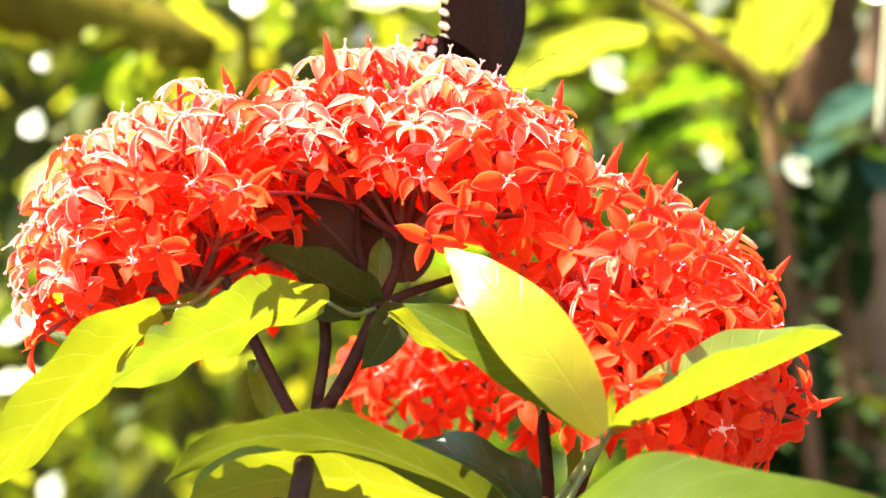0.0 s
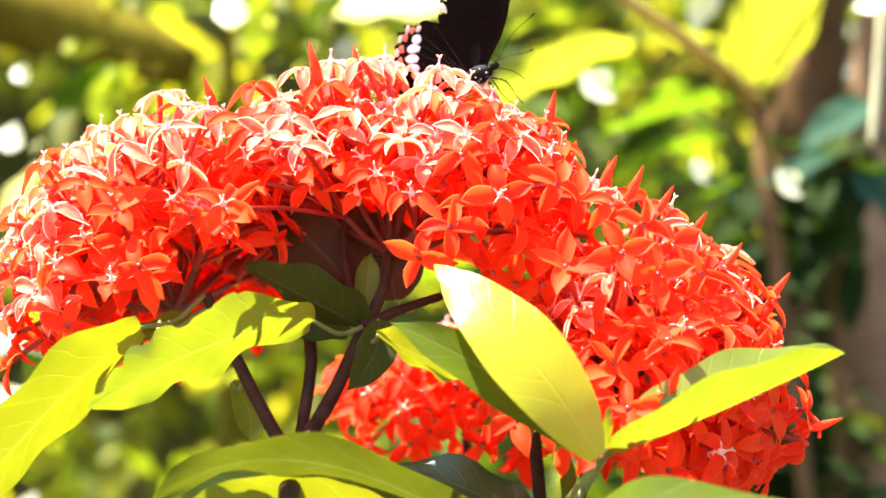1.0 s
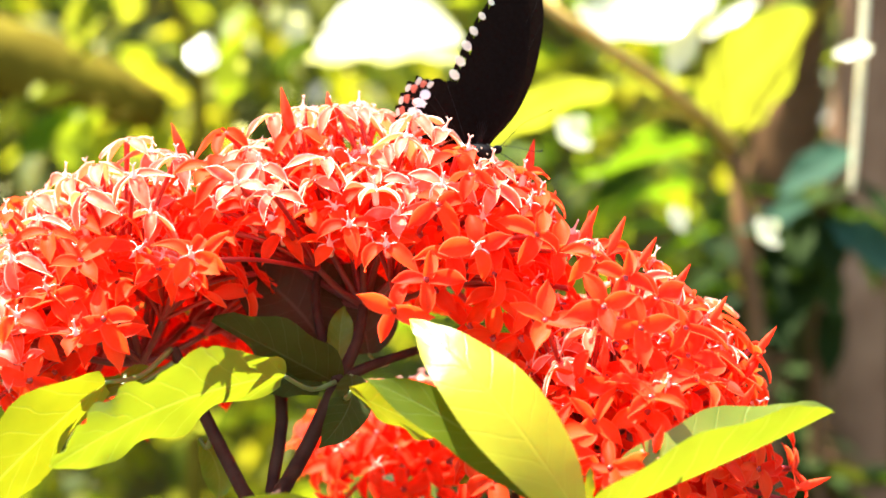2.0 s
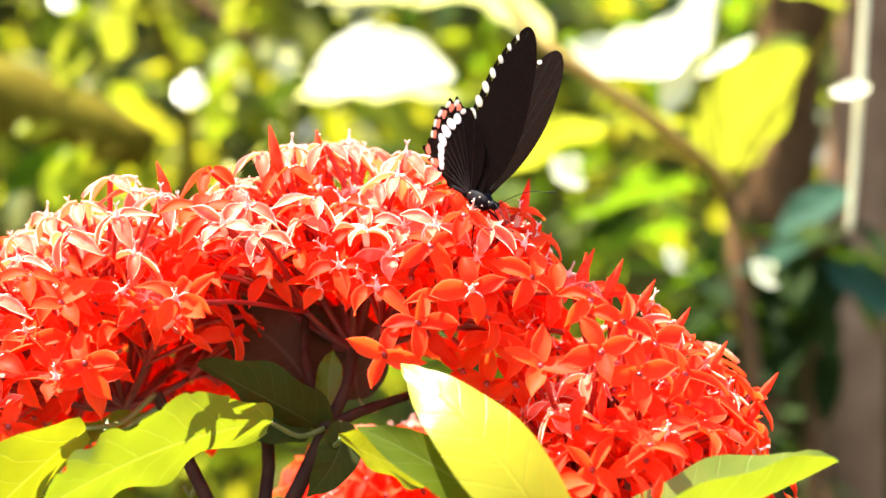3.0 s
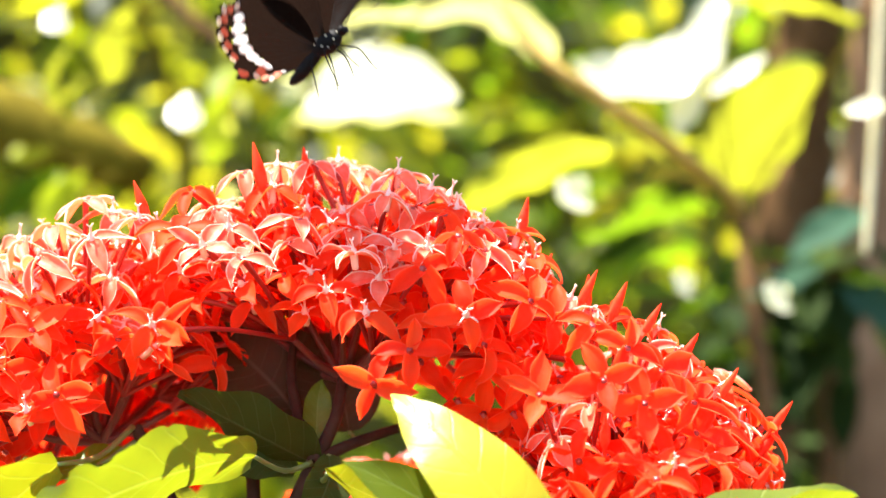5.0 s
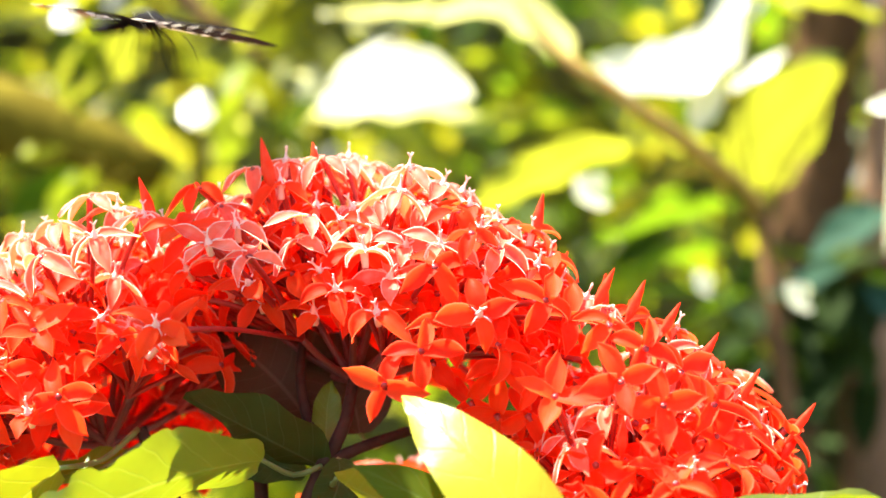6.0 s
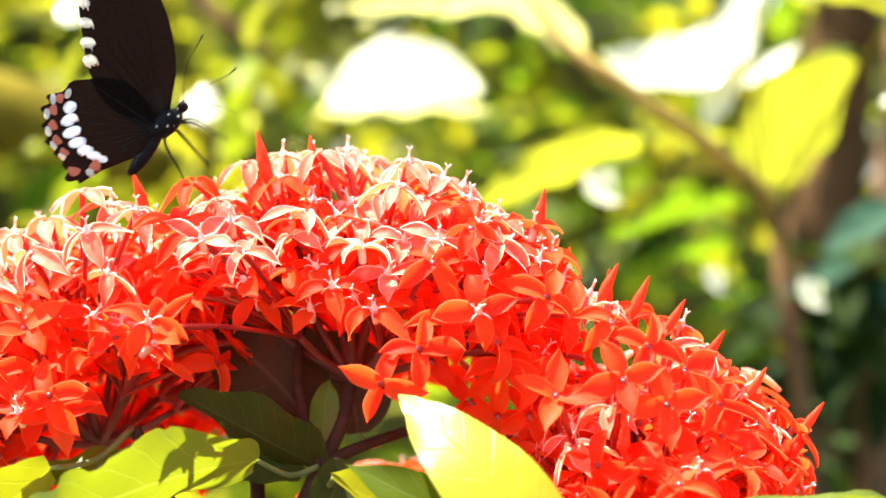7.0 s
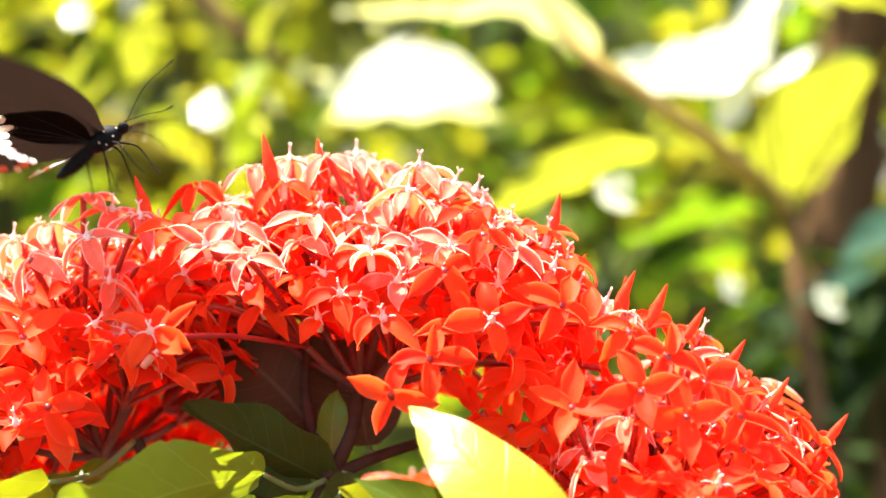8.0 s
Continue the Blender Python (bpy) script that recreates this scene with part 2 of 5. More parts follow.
def tube_data(points, radii, sides=8, bumps=0.0, seed=0):
    """Verts and faces of a tapered tube along smoothed points."""
    pts = [Vector(p) for p in points]
    line, rad = [], []
    for i in range(len(pts) - 1):
        p0, p1, p2, p3 = pts[max(i - 1, 0)], pts[i], pts[i + 1], pts[min(i + 2, len(pts) - 1)]
        for k in range(4):
            u = k / 4
            line.append(0.5 * (2 * p1 + (p2 - p0) * u + (2 * p0 - 5 * p1 + 4 * p2 - p3) * u * u + (3 * p1 - p0 - 3 * p2 + p3) * u**3))
            rad.append(radii[i] * (1 - u) + radii[i + 1] * u)
    line.append(pts[-1])
    rad.append(radii[-1])
    verts, faces = [], []
    ref = Vector((0.31, 0.87, 0.38))
    for i, c in enumerate(line):
        d = (line[min(i + 1, len(line) - 1)] - line[max(i - 1, 0)]).normalized()
        a = d.cross(ref).normalized()
        b = d.cross(a)
        for k in range(sides):
            w = 2 * math.pi * k / sides
            r = rad[i] * (1 + bumps * noise.noise(c * 14 + Vector((k * 1.7, seed, 0))))
            verts.append(c + (a * math.cos(w) + b * math.sin(w)) * r)
    for i in range(len(line) - 1):
        for k in range(sides):
            j = (k + 1) % sides
            faces.append((i * sides + k, i * sides + j, (i + 1) * sides + j, (i + 1) * sides + k))
    faces.append(tuple(range(sides - 1, -1, -1)))
    top = (len(line) - 1) * sides
    faces.append(tuple(range(top, top + sides)))
    return verts, faces


def add(data, extra):
    v, f = data
    n = len(v)
    v.extend(extra[0])
    f.extend(tuple(i + n for i in face) for face in extra[1])


def blade_data(base, mid, tip, width, up, fold=15, twist=0, wave=0.03, ragged=0.0, torn=1, bites=(), blunt=0.0, blunt_base=0.0, n=16, m=5, seed=0):
    """A leaf blade: grid along a bent midrib, halves folded up, margin slightly wavy. Verts are given from the base."""
    base, mid, tip = Vector(base), Vector(mid), Vector(tip)
    ctrl = 2 * mid - (base + tip) / 2
    length = (tip - base).length
    verts, uvs, faces = [], [], []
    for i in range(n + 1):
        s = i / n
        c = (1 - s) ** 2 * base + 2 * s * (1 - s) * ctrl + s * s * tip
        d = (2 * (1 - s) * (ctrl - base) + 2 * s * (tip - ctrl)).normalized()
        u = Matrix.Rotation(radians(twist) * (s - 0.5), 3, d) @ Vector(up)
        side = d.cross(u).normalized()
        nrm = side.cross(d).normalized()
        w = 0.5 * width * max(0.02, math.sin(math.pi * min(1, 0.03 + 0.97 * s) ** 0.9)) ** 0.72
        if s > 0.86:
            w *= 1 - 0.5 * (s - 0.86) / 0.14
        if s > 0.5 and blunt:
            w = max(w, 0.5 * width * blunt * math.sqrt(max(0.0, min(1.0, (1 - s) / 0.10))) + 1e-5)
        if s < 0.5 and blunt_base:
            w = max(w, 0.5 * width * blunt_base * math.sqrt(min(1.0, s / 0.10)) + 1e-5)
        for k in range(-m, m + 1):
            v = k / m
            edge = abs(v) ** 3
            rip = wave * length * edge * math.sin(s * 17 + seed + (2.2 if v > 0 else 0))
            ww = w
            if ragged and v * torn > 0 and s > 0.35:
                ww *= 1 - ragged * edge * max(0, noise.noise(Vector((s * 13, seed, 0))) + 0.45 * noise.noise(Vector((s * 37, seed, 3))))
            if v * torn > 0:
                for at, depth, wide in bites:
                    ww *= 1 - depth * math.exp(-(((s - at) / wide) ** 2))
            p = c + side * v * ww * math.cos(radians(fold)) + nrm * (abs(v) ** 1.3 * ww * math.sin(radians(fold)) + rip)
            verts.append(p - base)
            uvs.append((s, 0.5 + 0.5 * v))
    row = 2 * m + 1
    for i in range(n):
        for k in range(row - 1):
            a = i * row + k
            faces.append((a, a + 1, a + row + 1, a + row))
    return verts, faces, uvs


def leaf(parent, base, mid, tip, width, up, mat=None, label="", name="leaf", **kw):
    verts, faces, uvs = blade_data(base, mid, tip, width, up, seed=len(bpy.data.objects) * 0.7, **kw)
    ob = part_of(name, mesh_of(name, verts, faces, mat or LEAF, uvs), parent, None, label)
    ob.location = Vector(base) - parent.location
    return ob


def limb(parent, points, radii, mat, name="stem", sides=9, bumps=0.12, label=""):
    v, f = tube_data(points, radii, sides, bumps, len(bpy.data.objects) * 0.37)
    o = Vector(points[0])
    ob = part_of(name, mesh_of(name, [p - o for p in v], f, mat), parent, None, label)
    ob.location = o - parent.location
    return ob


def join_leaves(plant, mat, radius, reach):
    """A thin leaf stalk from the foot of each leaf to the nearest stem."""
    stems = [o.location + plant.location + v.co for o in plant.children if not o.name.startswith("leaf") for v in o.data.vertices]
    for ob in [o for o in plant.children if o.name.startswith("leaf")]:
        foot = ob.location + plant.location
        near = min(stems, key=lambda p: (p - foot).length_squared)
        if 0.003 < (near - foot).length < reach:
            limb(plant, [foot, foot.lerp(near, 0.5) + Vector((0, 0.004, -0.003)), near], [radius * 0.8, radius, radius * 1.2], mat, "leaf_stalk", 6, 0.05)


# ---- ground and far thicket ----
def build_setting():
    n, size = 40, 120.0
    v, f = [], []
    for i in range(n + 1):
        for j in range(n + 1):
            x, y = ((2 * i / n - 1) ** 3) * size, ((2 * j / n - 1) ** 3) * size
            v.append((x, y, 0.02 * noise.noise(Vector((x * 2, y * 2, 0)))))
    for i in range(n):
        for j in range(n):
            a = i * (n + 1) + j
            f.append((a, a + n + 1, a + n + 2, a + 1))
    tagged(new("ground", mesh_of("ground", v, f, SOIL)), "brown garden soil with dry leaf litter", "ground", kind="structure")
    v, f = [], []
    n, h = 120, 26
    for i in range(n + 1):
        a = radians(-75 + 150 * i / n)
        for j in range(h + 1):
            z = -0.05 + 3.2 * j / h
            p = Vector((math.sin(a) * 4.2, math.cos(a) * 4.2, z))
            p *= 1 + 0.10 * noise.noise(Vector((a * 6, z * 2.3, 1)))
            p.z = z + (0.4 * noise.noise(Vector((a * 9, 5, 5))) if j == h else 0)
            v.append(p)
    for i in range(n):
        for j in range(h):
            a = i * (h + 1) + j
            f.append((a, a + h + 1, a + h + 2, a + 1))
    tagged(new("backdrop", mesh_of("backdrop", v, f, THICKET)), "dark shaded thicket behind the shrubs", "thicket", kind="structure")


def scatter(name, label, count, low, high, size, mat, keep, seed, parent=None):
    """Many small folded leaves between two corners, where keep() allows."""
    rng = random.Random(seed)
    v, f = [], []
    made = 0
    while made < count:
        p = Vector([rng.uniform(a, b) for a, b in zip(low, high)])
        if rng.random() > keep(p):
            made += 0.2
            continue
        d = Vector((rng.uniform(-1, 1), rng.uniform(-1, 1), rng.uniform(-1.0, 0.35))).normalized()
        u = Vector((rng.uniform(-0.6, 0.6), rng.uniform(-0.9, 0.5), 1)).normalized()
        s = d.cross(u).normalized()
        q = s.cross(d)
        ln = size * rng.uniform(0.6, 1.3)
        w = ln * rng.uniform(0.18, 0.27)
        sag = -0.12 * ln * Vector((0, 0, 1))
        pts = [p, p + d * ln * 0.3 + s * w * 0.85 + q * w * 0.3, p + d * ln * 0.35 + sag * 0.1, p + d * ln * 0.3 - s * w * 0.85 + q * w * 0.3,
               p + d * ln * 0.65 + s * w * 0.8 + q * w * 0.25 + sag * 0.5, p + d * ln * 0.68 + sag * 0.5, p + d * ln * 0.65 - s * w * 0.8 + q * w * 0.25 + sag * 0.5,
               p + d * ln + sag]
        k = len(v)
        v.extend(pts)
        f.extend([(k, k + 1, k + 2), (k, k + 2, k + 3), (k + 1, k + 4, k + 5, k + 2), (k + 2, k + 5, k + 6, k + 3), (k + 4, k + 7, k + 5), (k + 5, k + 7, k + 6)])
        made += 1
    if parent:
        return tagged(part_of(name, mesh_of(name, [p - parent.location for p in v], f, mat), parent), kind="stuff")
    return tagged(new(name, mesh_of(name, v, f, mat)), label, "foliage", kind="stuff")


def build_far_foliage():
    def dense(p):
        dark = 0.06 if p.x > (0.19 if p.z > 1.09 else 0.10) + 0.12 * (p.y - 1.3) and p.z < 1.16 else 1.0
        return dark * max(0.05, min(1, 0.35 + 2.2 * noise.noise(Vector((p.x * 6, p.y * 2.5, p.z * 6)))))

    scatter("shrub_foliage", "sunlit yellow-green leaves of the shrubs behind", 2000, (-0.75, 1.40, 0.35), (0.02, 2.3, 1.75), 0.06, FOLIAGE, dense, 5)
    scatter("shrub_foliage", "lime and deep green leaves of a shrub by the trunks", 2400, (0.0, 1.40, 0.35), (0.85, 2.3, 1.75), 0.055, FOLIAGE_MIXED, dense, 6)
    scatter("hedge_foliage", "green leaves of a tall hedge in part shade", 5200, (-2.0, 2.5, 0.0), (2.2, 3.7, 2.7), 0.12, FOLIAGE, dense, 9)
    # pale leaflets added to brighten the left side like glints of sun
    scatter("young_shoots", "small pale leaves standing in for sun glints", 240, (-0.36, 1.22, 0.92), (-0.02, 1.5, 1.40), 0.013, FLECK, dense, 21)
    scatter("undergrowth", "green leaves by the trunks, darkened in colour for shade", 1500, (0.14, 1.22, 0.30), (0.265, 1.40, 1.12), 0.05, UNDERGROWTH, lambda p: 1.0 if p.z < 1.0 + 0.36 * noise.noise(p * 9) else 0.0, 12)


# ---- the shrubs and trunks behind the flowers ----
def build_back_shrubs():
    shrub = thing("background_shrub", "out-of-focus shrub with large sunlit yellow-green leaves", "shrub", at=(0.15, 1.25, 0))
    limb(shrub, [(0.22, 1.25, 0.0), (0.24, 1.22, 0.6), (0.1856, 1.2000, 1.0931)], [0.007, 0.006, 0.0045], BARK, "trunk")
    limb(shrub, [(0.1856, 1.2000, 1.0931), (0.1394, 1.0500, 1.1017), (0.0913, 1.0000, 1.1263), (0.0605, 1.0000, 1.1494), (0.0383, 1.0200, 1.1920)], [0.0045, 0.0035, 0.0031, 0.0028, 0.002], TWIG, "branch")
    L = lambda *a, **k: leaf(shrub, *a, **k)
    L((-0.0535, 1.2000, 1.1406), (-0.0101, 1.1900, 1.1448), (0.0379, 1.2000, 1.1409), 0.022, (0.0, 0.55, 0.75), LEAF_CREAM)
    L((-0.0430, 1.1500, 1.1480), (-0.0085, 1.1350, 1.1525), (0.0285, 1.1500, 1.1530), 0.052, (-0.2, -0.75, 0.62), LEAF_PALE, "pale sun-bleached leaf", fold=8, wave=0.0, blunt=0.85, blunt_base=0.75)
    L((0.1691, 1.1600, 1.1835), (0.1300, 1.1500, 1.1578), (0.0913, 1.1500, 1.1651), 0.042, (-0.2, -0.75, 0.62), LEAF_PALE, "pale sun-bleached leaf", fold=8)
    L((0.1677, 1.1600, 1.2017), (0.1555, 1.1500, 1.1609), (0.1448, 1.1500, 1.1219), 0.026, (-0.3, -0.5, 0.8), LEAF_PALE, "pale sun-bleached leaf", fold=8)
    L((0.2445, 1.2800, 1.1730), (0.2056, 1.2600, 1.1388), (0.1742, 1.2600, 1.1059), 0.066, (0.0, 0.74, 0.67), LEAF_YELLOW, fold=3)
    L((0.1569, 1.1200, 1.1443), (0.1707, 1.1100, 1.1529), (0.1870, 1.1200, 1.1649), 0.011, (-0.2, -0.75, 0.62), LEAF_PALE, "pale sun-bleached leaf", fold=8)
    L((0.0809, 1.1500, 1.1650), (0.0565, 1.1400, 1.1833), (0.0228, 1.1500, 1.1962), 0.026, (0.1, 0.55, 0.75), LEAF_CREAM)
    L((0.0633, 1.1800, 1.1940), (0.0113, 1.1800, 1.1937), (-0.0467, 1.1800, 1.1934), 0.012, (0.0, 0.55, 0.75), LEAF_CREAM)
    L((0.2411, 1.1500, 1.1853), (0.2032, 1.1400, 1.1936), (0.1616, 1.1400, 1.1964), 0.008, (0.0, 0.55, 0.75), LEAF_YELLOW)
    L((0.1089, 1.1200, 1.1151), (0.0657, 1.0800, 1.1008), (0.0225, 1.0700, 1.0786), 0.026, (0.15, 0.75, 0.55), LEAF_YELLOW)
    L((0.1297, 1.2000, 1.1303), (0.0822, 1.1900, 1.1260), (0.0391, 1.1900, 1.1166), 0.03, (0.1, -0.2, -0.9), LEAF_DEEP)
    L((0.1746, 1.2200, 1.0946), (0.1333, 1.1800, 1.0838), (0.0919, 1.1600, 1.0703), 0.024, (0.1, 0.55, 0.75), LEAF_LIME)
    L((0.1743, 1.2400, 1.0720), (0.1356, 1.2000, 1.0650), (0.1027, 1.1800, 1.0486), 0.014, (-0.2, 0.55, 0.75), LEAF_LIME)
    L((0.1822, 1.2400, 1.0479), (0.1542, 1.2000, 1.0356), (0.1285, 1.1800, 1.0259), 0.02, (0.1, 0.55, 0.75), LEAF_LIME)
    L((0.1949, 1.2400, 1.0158), (0.1695, 1.2000, 1.0108), (0.1482, 1.1800, 1.0001), 0.016, (0.1, 0.55, 0.75), LEAF_LIME)
    L((0.1257, 1.2500, 1.1407), (0.1420, 1.2500, 1.1326), (0.1745, 1.2500, 1.1343), 0.02, (0.1, 0.55, 0.75), LEAF_YELLOW)
    teal = thing("sapling", "blue-green leafed sapling beside the trunks", "sapling", at=(0.25, 1.3, 0))
    limb(teal, [(0.26, 1.3, 0.0), (0.25, 1.28, 0.7), (0.2441, 1.2600, 1.0160), (0.2459, 1.2200, 1.0726), (0.2622, 1.2200, 1.1107)], [0.006, 0.005, 0.004, 0.003, 0.0015], BARK, "trunk")
    M = lambda *a, **k: leaf(teal, *a, **k)
    M((0.2589, 1.2200, 1.0948), (0.2324, 1.2000, 1.0801), (0.2104, 1.2000, 1.0636), 0.026, (0.2, -0.5, 0.8), LEAF_TEAL)
    M((0.2395, 1.2200, 1.0662), (0.2087, 1.2000, 1.0527), (0.1853, 1.2000, 1.0464), 0.018, (0.1, -0.5, 0.8), LEAF_TEAL)
    M((0.2458, 1.2200, 1.0536), (0.2632, 1.2000, 1.0341), (0.2817, 1.2000, 1.0186), 0.034, (0.0, -0.5, 0.8), LEAF_TEAL)
    M((0.2335, 1.2200, 0.9044), (0.2460, 1.2000, 0.9092), (0.2655, 1.2000, 0.9027), 0.02, (0.0, 0.55, 0.75), LEAF_DEEP)
    left = thing("yellow_green_bush", "out-of-focus yellow-green bush in patchy sun", "shrub", at=(-0.2, 1.3, 0))
    limb(left, [(-0.12, 1.35, 0.0), (-0.13, 1.33, 0.6), (-0.1214, 1.3000, 1.0832), (-0.1299, 1.2800, 1.1649), (-0.1536, 1.2800, 1.2349)], [0.009, 0.008, 0.005, 0.003, 0.002], BARK_OLIVE, "trunk")
    limb(left, [(-0.1348, 1.2600, 1.2246), (-0.1109, 1.2500, 1.2000), (-0.0779, 1.2400, 1.1775)], [0.005, 0.004, 0.002], BARK, "branch")
    limb(left, [(-0.2974, 1.3500, 1.1734), (-0.2173, 1.3300, 1.1486), (-0.1474, 1.3200, 1.1220)], [0.027, 0.025, 0.012], BARK_OLIVE, "branch")
    N = lambda *a, **k: leaf(left, *a, **k)
    N((-0.1428, 1.2200, 1.2045), (-0.1473, 1.2000, 1.1807), (-0.1555, 1.2000, 1.1605), 0.03, (-0.2, 0.55, 0.75), LEAF_YELLOW)
    N((-0.1803, 1.2200, 1.1821), (-0.1817, 1.2000, 1.1635), (-0.1830, 1.2000, 1.1448), 0.015, (-0.2, 0.55, 0.75), LEAF_YELLOW)
    N((-0.1707, 1.2200, 1.1663), (-0.1723, 1.2000, 1.1526), (-0.1753, 1.2000, 1.1402), 0.014, (-0.2, 0.55, 0.75), LEAF_YELLOW)
    N((-0.0939, 1.2400, 1.1759), (-0.0921, 1.2000, 1.1420), (-0.0996, 1.2000, 1.1141), 0.030, (-0.2, 0.55, 0.75), LEAF_SUNNY)
    N((-0.0812, 1.2400, 1.2082), (-0.0877, 1.2200, 1.1920), (-0.0923, 1.2200, 1.1793), 0.015, (-0.2, 0.55, 0.75), LEAF_YELLOW)
    N((-0.1826, 1.2400, 1.1112), (-0.1982, 1.2200, 1.0984), (-0.2168, 1.2200, 1.0873), 0.032, (-0.2, 0.55, 0.75), LEAF_LIME)
    N((-0.2083, 1.2400, 1.1304), (-0.2093, 1.2200, 1.1125), (-0.2169, 1.2200, 1.0999), 0.02, (-0.2, 0.55, 0.75), LEAF_YELLOW)
    N((-0.1627, 1.2400, 0.9129), (-0.1770, 1.2000, 0.9027), (-0.1932, 1.1800, 0.8851), 0.035, (-0.2, 0.4, 0.8), LEAF_DEEP)
    N((-0.1056, 1.2400, 0.9398), (-0.1221, 1.2200, 0.9292), (-0.1347, 1.2000, 0.9255), 0.014, (-0.2, 0.55, 0.75), LEAF_YELLOW)
    N((-0.2199, 1.2400, 0.9465), (-0.2428, 1.2200, 0.9540), (-0.2626, 1.2200, 0.9474), 0.022, (-0.3, -0.5, 0.8), LEAF_PALE, "pale sun-bleached leaf")
    N((-0.2300, 1.2400, 0.9264), (-0.2477, 1.2200, 0.9209), (-0.2725, 1.2200, 0.9176), 0.026, (-0.3, -0.5, 0.8), LEAF_PALE, "pale sun-bleached leaf")
    N((-0.1728, 1.2400, 1.1146), (-0.1783, 1.2200, 1.0929), (-0.1866, 1.2200, 1.0731), 0.030, (-0.2, 0.55, 0.75), LEAF_SUNNY)
    N((-0.1896, 1.2400, 1.1281), (-0.2097, 1.2200, 1.1128), (-0.2329, 1.2200, 1.1029), 0.03, (0, 0.4, 0.9), LEAF_DEEP)
    N((-0.2196, 1.2200, 1.0566), (-0.2290, 1.2000, 1.0394), (-0.2388, 1.2000, 1.0215), 0.022, (-0.2, 0.55, 0.75), LEAF_CREAM)
    N((-0.2345, 1.2200, 0.9606), (-0.2421, 1.2000, 0.9532), (-0.2567, 1.2000, 0.9483), 0.030, (-0.3, -0.5, 0.8), LEAF_PALE, "pale sun-bleached leaf")
    N((-0.1799, 1.2200, 1.1128), (-0.1819, 1.2000, 1.0947), (-0.1851, 1.2000, 1.0768), 0.024, (-0.2, 0.55, 0.75), LEAF_SUNNY)
    # small leaves, their near-white colour standing in for full sun
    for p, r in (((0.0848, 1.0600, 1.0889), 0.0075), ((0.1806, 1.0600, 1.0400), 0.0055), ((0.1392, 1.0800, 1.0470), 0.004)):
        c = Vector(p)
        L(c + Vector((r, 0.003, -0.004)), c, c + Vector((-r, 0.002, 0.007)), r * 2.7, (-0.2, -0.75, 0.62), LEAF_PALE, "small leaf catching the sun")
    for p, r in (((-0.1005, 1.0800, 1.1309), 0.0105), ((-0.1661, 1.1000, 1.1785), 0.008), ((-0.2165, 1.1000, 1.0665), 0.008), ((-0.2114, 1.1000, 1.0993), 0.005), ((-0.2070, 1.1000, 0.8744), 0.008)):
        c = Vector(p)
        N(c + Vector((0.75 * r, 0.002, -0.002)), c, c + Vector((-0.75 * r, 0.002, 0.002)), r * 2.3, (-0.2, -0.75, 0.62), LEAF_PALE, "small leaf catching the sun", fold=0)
    grey = thing("tree", "slim tree with a grey-brown trunk in the shade", "tree", at=(0.3, 1.5, 0))
    limb(grey, [(0.27, 1.5, -0.05), (0.2458, 1.5000, 0.9792), (0.2561, 1.5000, 1.0495), (0.2767, 1.5000, 1.1558), (0.2833, 1.5000, 1.2351), (0.42, 1.52, 1.9)], [0.030, 0.026, 0.025, 0.024, 0.023, 0.015], BARK, "trunk", 14, 0.2)
    red = thing("tree", "slim tree with a red-brown trunk", "tree", at=(0.34, 1.4, 0))
    limb(red, [(0.320, 1.42, -0.05), (0.2975, 1.4000, 0.9157), (0.2995, 1.4000, 1.0465), (0.3105, 1.4000, 1.2009), (0.37, 1.42, 1.9)], [0.028, 0.024, 0.023, 0.022, 0.016], BARK_RED, "trunk", 14, 0.2)
    for tree, x, y, seed in ((grey, 0.42, 1.52, 3), (red, 0.37, 1.42, 4)):
        rng = random.Random(seed)
        for k in range(4):
            a = 1.57 * k + rng.uniform(-0.4, 0.4)
            limb(tree, [(x, y, 1.62 + 0.07 * k), (x + 0.16 * math.cos(a), y + 0.12 * math.sin(a), 1.86 + 0.05 * k), (x + 0.38 * math.cos(a), y + 0.3 * math.sin(a), 2.15 + 0.05 * k)], [0.011, 0.008, 0.003], BARK, "branch")
        middle = Vector((x + 0.05, y, 2.2))
        scatter("crown", "", 420, (x - 0.5, y - 0.4, 1.85), (x + 0.6, y + 0.4, 2.6), 0.10, FOLIAGE,
                lambda p: 1.0 if (p - middle).length < 0.36 + 0.2 * noise.noise(p * 5) else 0.0, seed, tree)
    stake = thing("hanging_vine", "pale dry vine hanging from the tree in the sun", "vine", at=(0.26, 1.25, 1.0))
    limb(stake, [(0.2216, 1.0600, 1.0605), (0.2241, 1.0600, 1.0879), (0.2292, 1.0600, 1.1566), (0.2390, 1.0800, 1.2530), (0.30, 1.30, 1.55), (0.352, 1.41, 1.62)], [0.0015, 0.0019, 0.0020, 0.0021, 0.0024, 0.003], CANE, "stalk")
    c = Vector((0.2217, 1.0500, 1.1289))
    leaf(stake, c + Vector((0.0075, 0.004, 0.003)), c, c + Vector((-0.011, 0.002, -0.002)), 0.011, (-0.2, -0.75, 0.62), LEAF_PALE, "leaf painted pale as if catching the sun", fold=6)

    for plant in (shrub, teal, left):
        join_leaves(plant, BARK_OLIVE, 0.0009, 0.16)


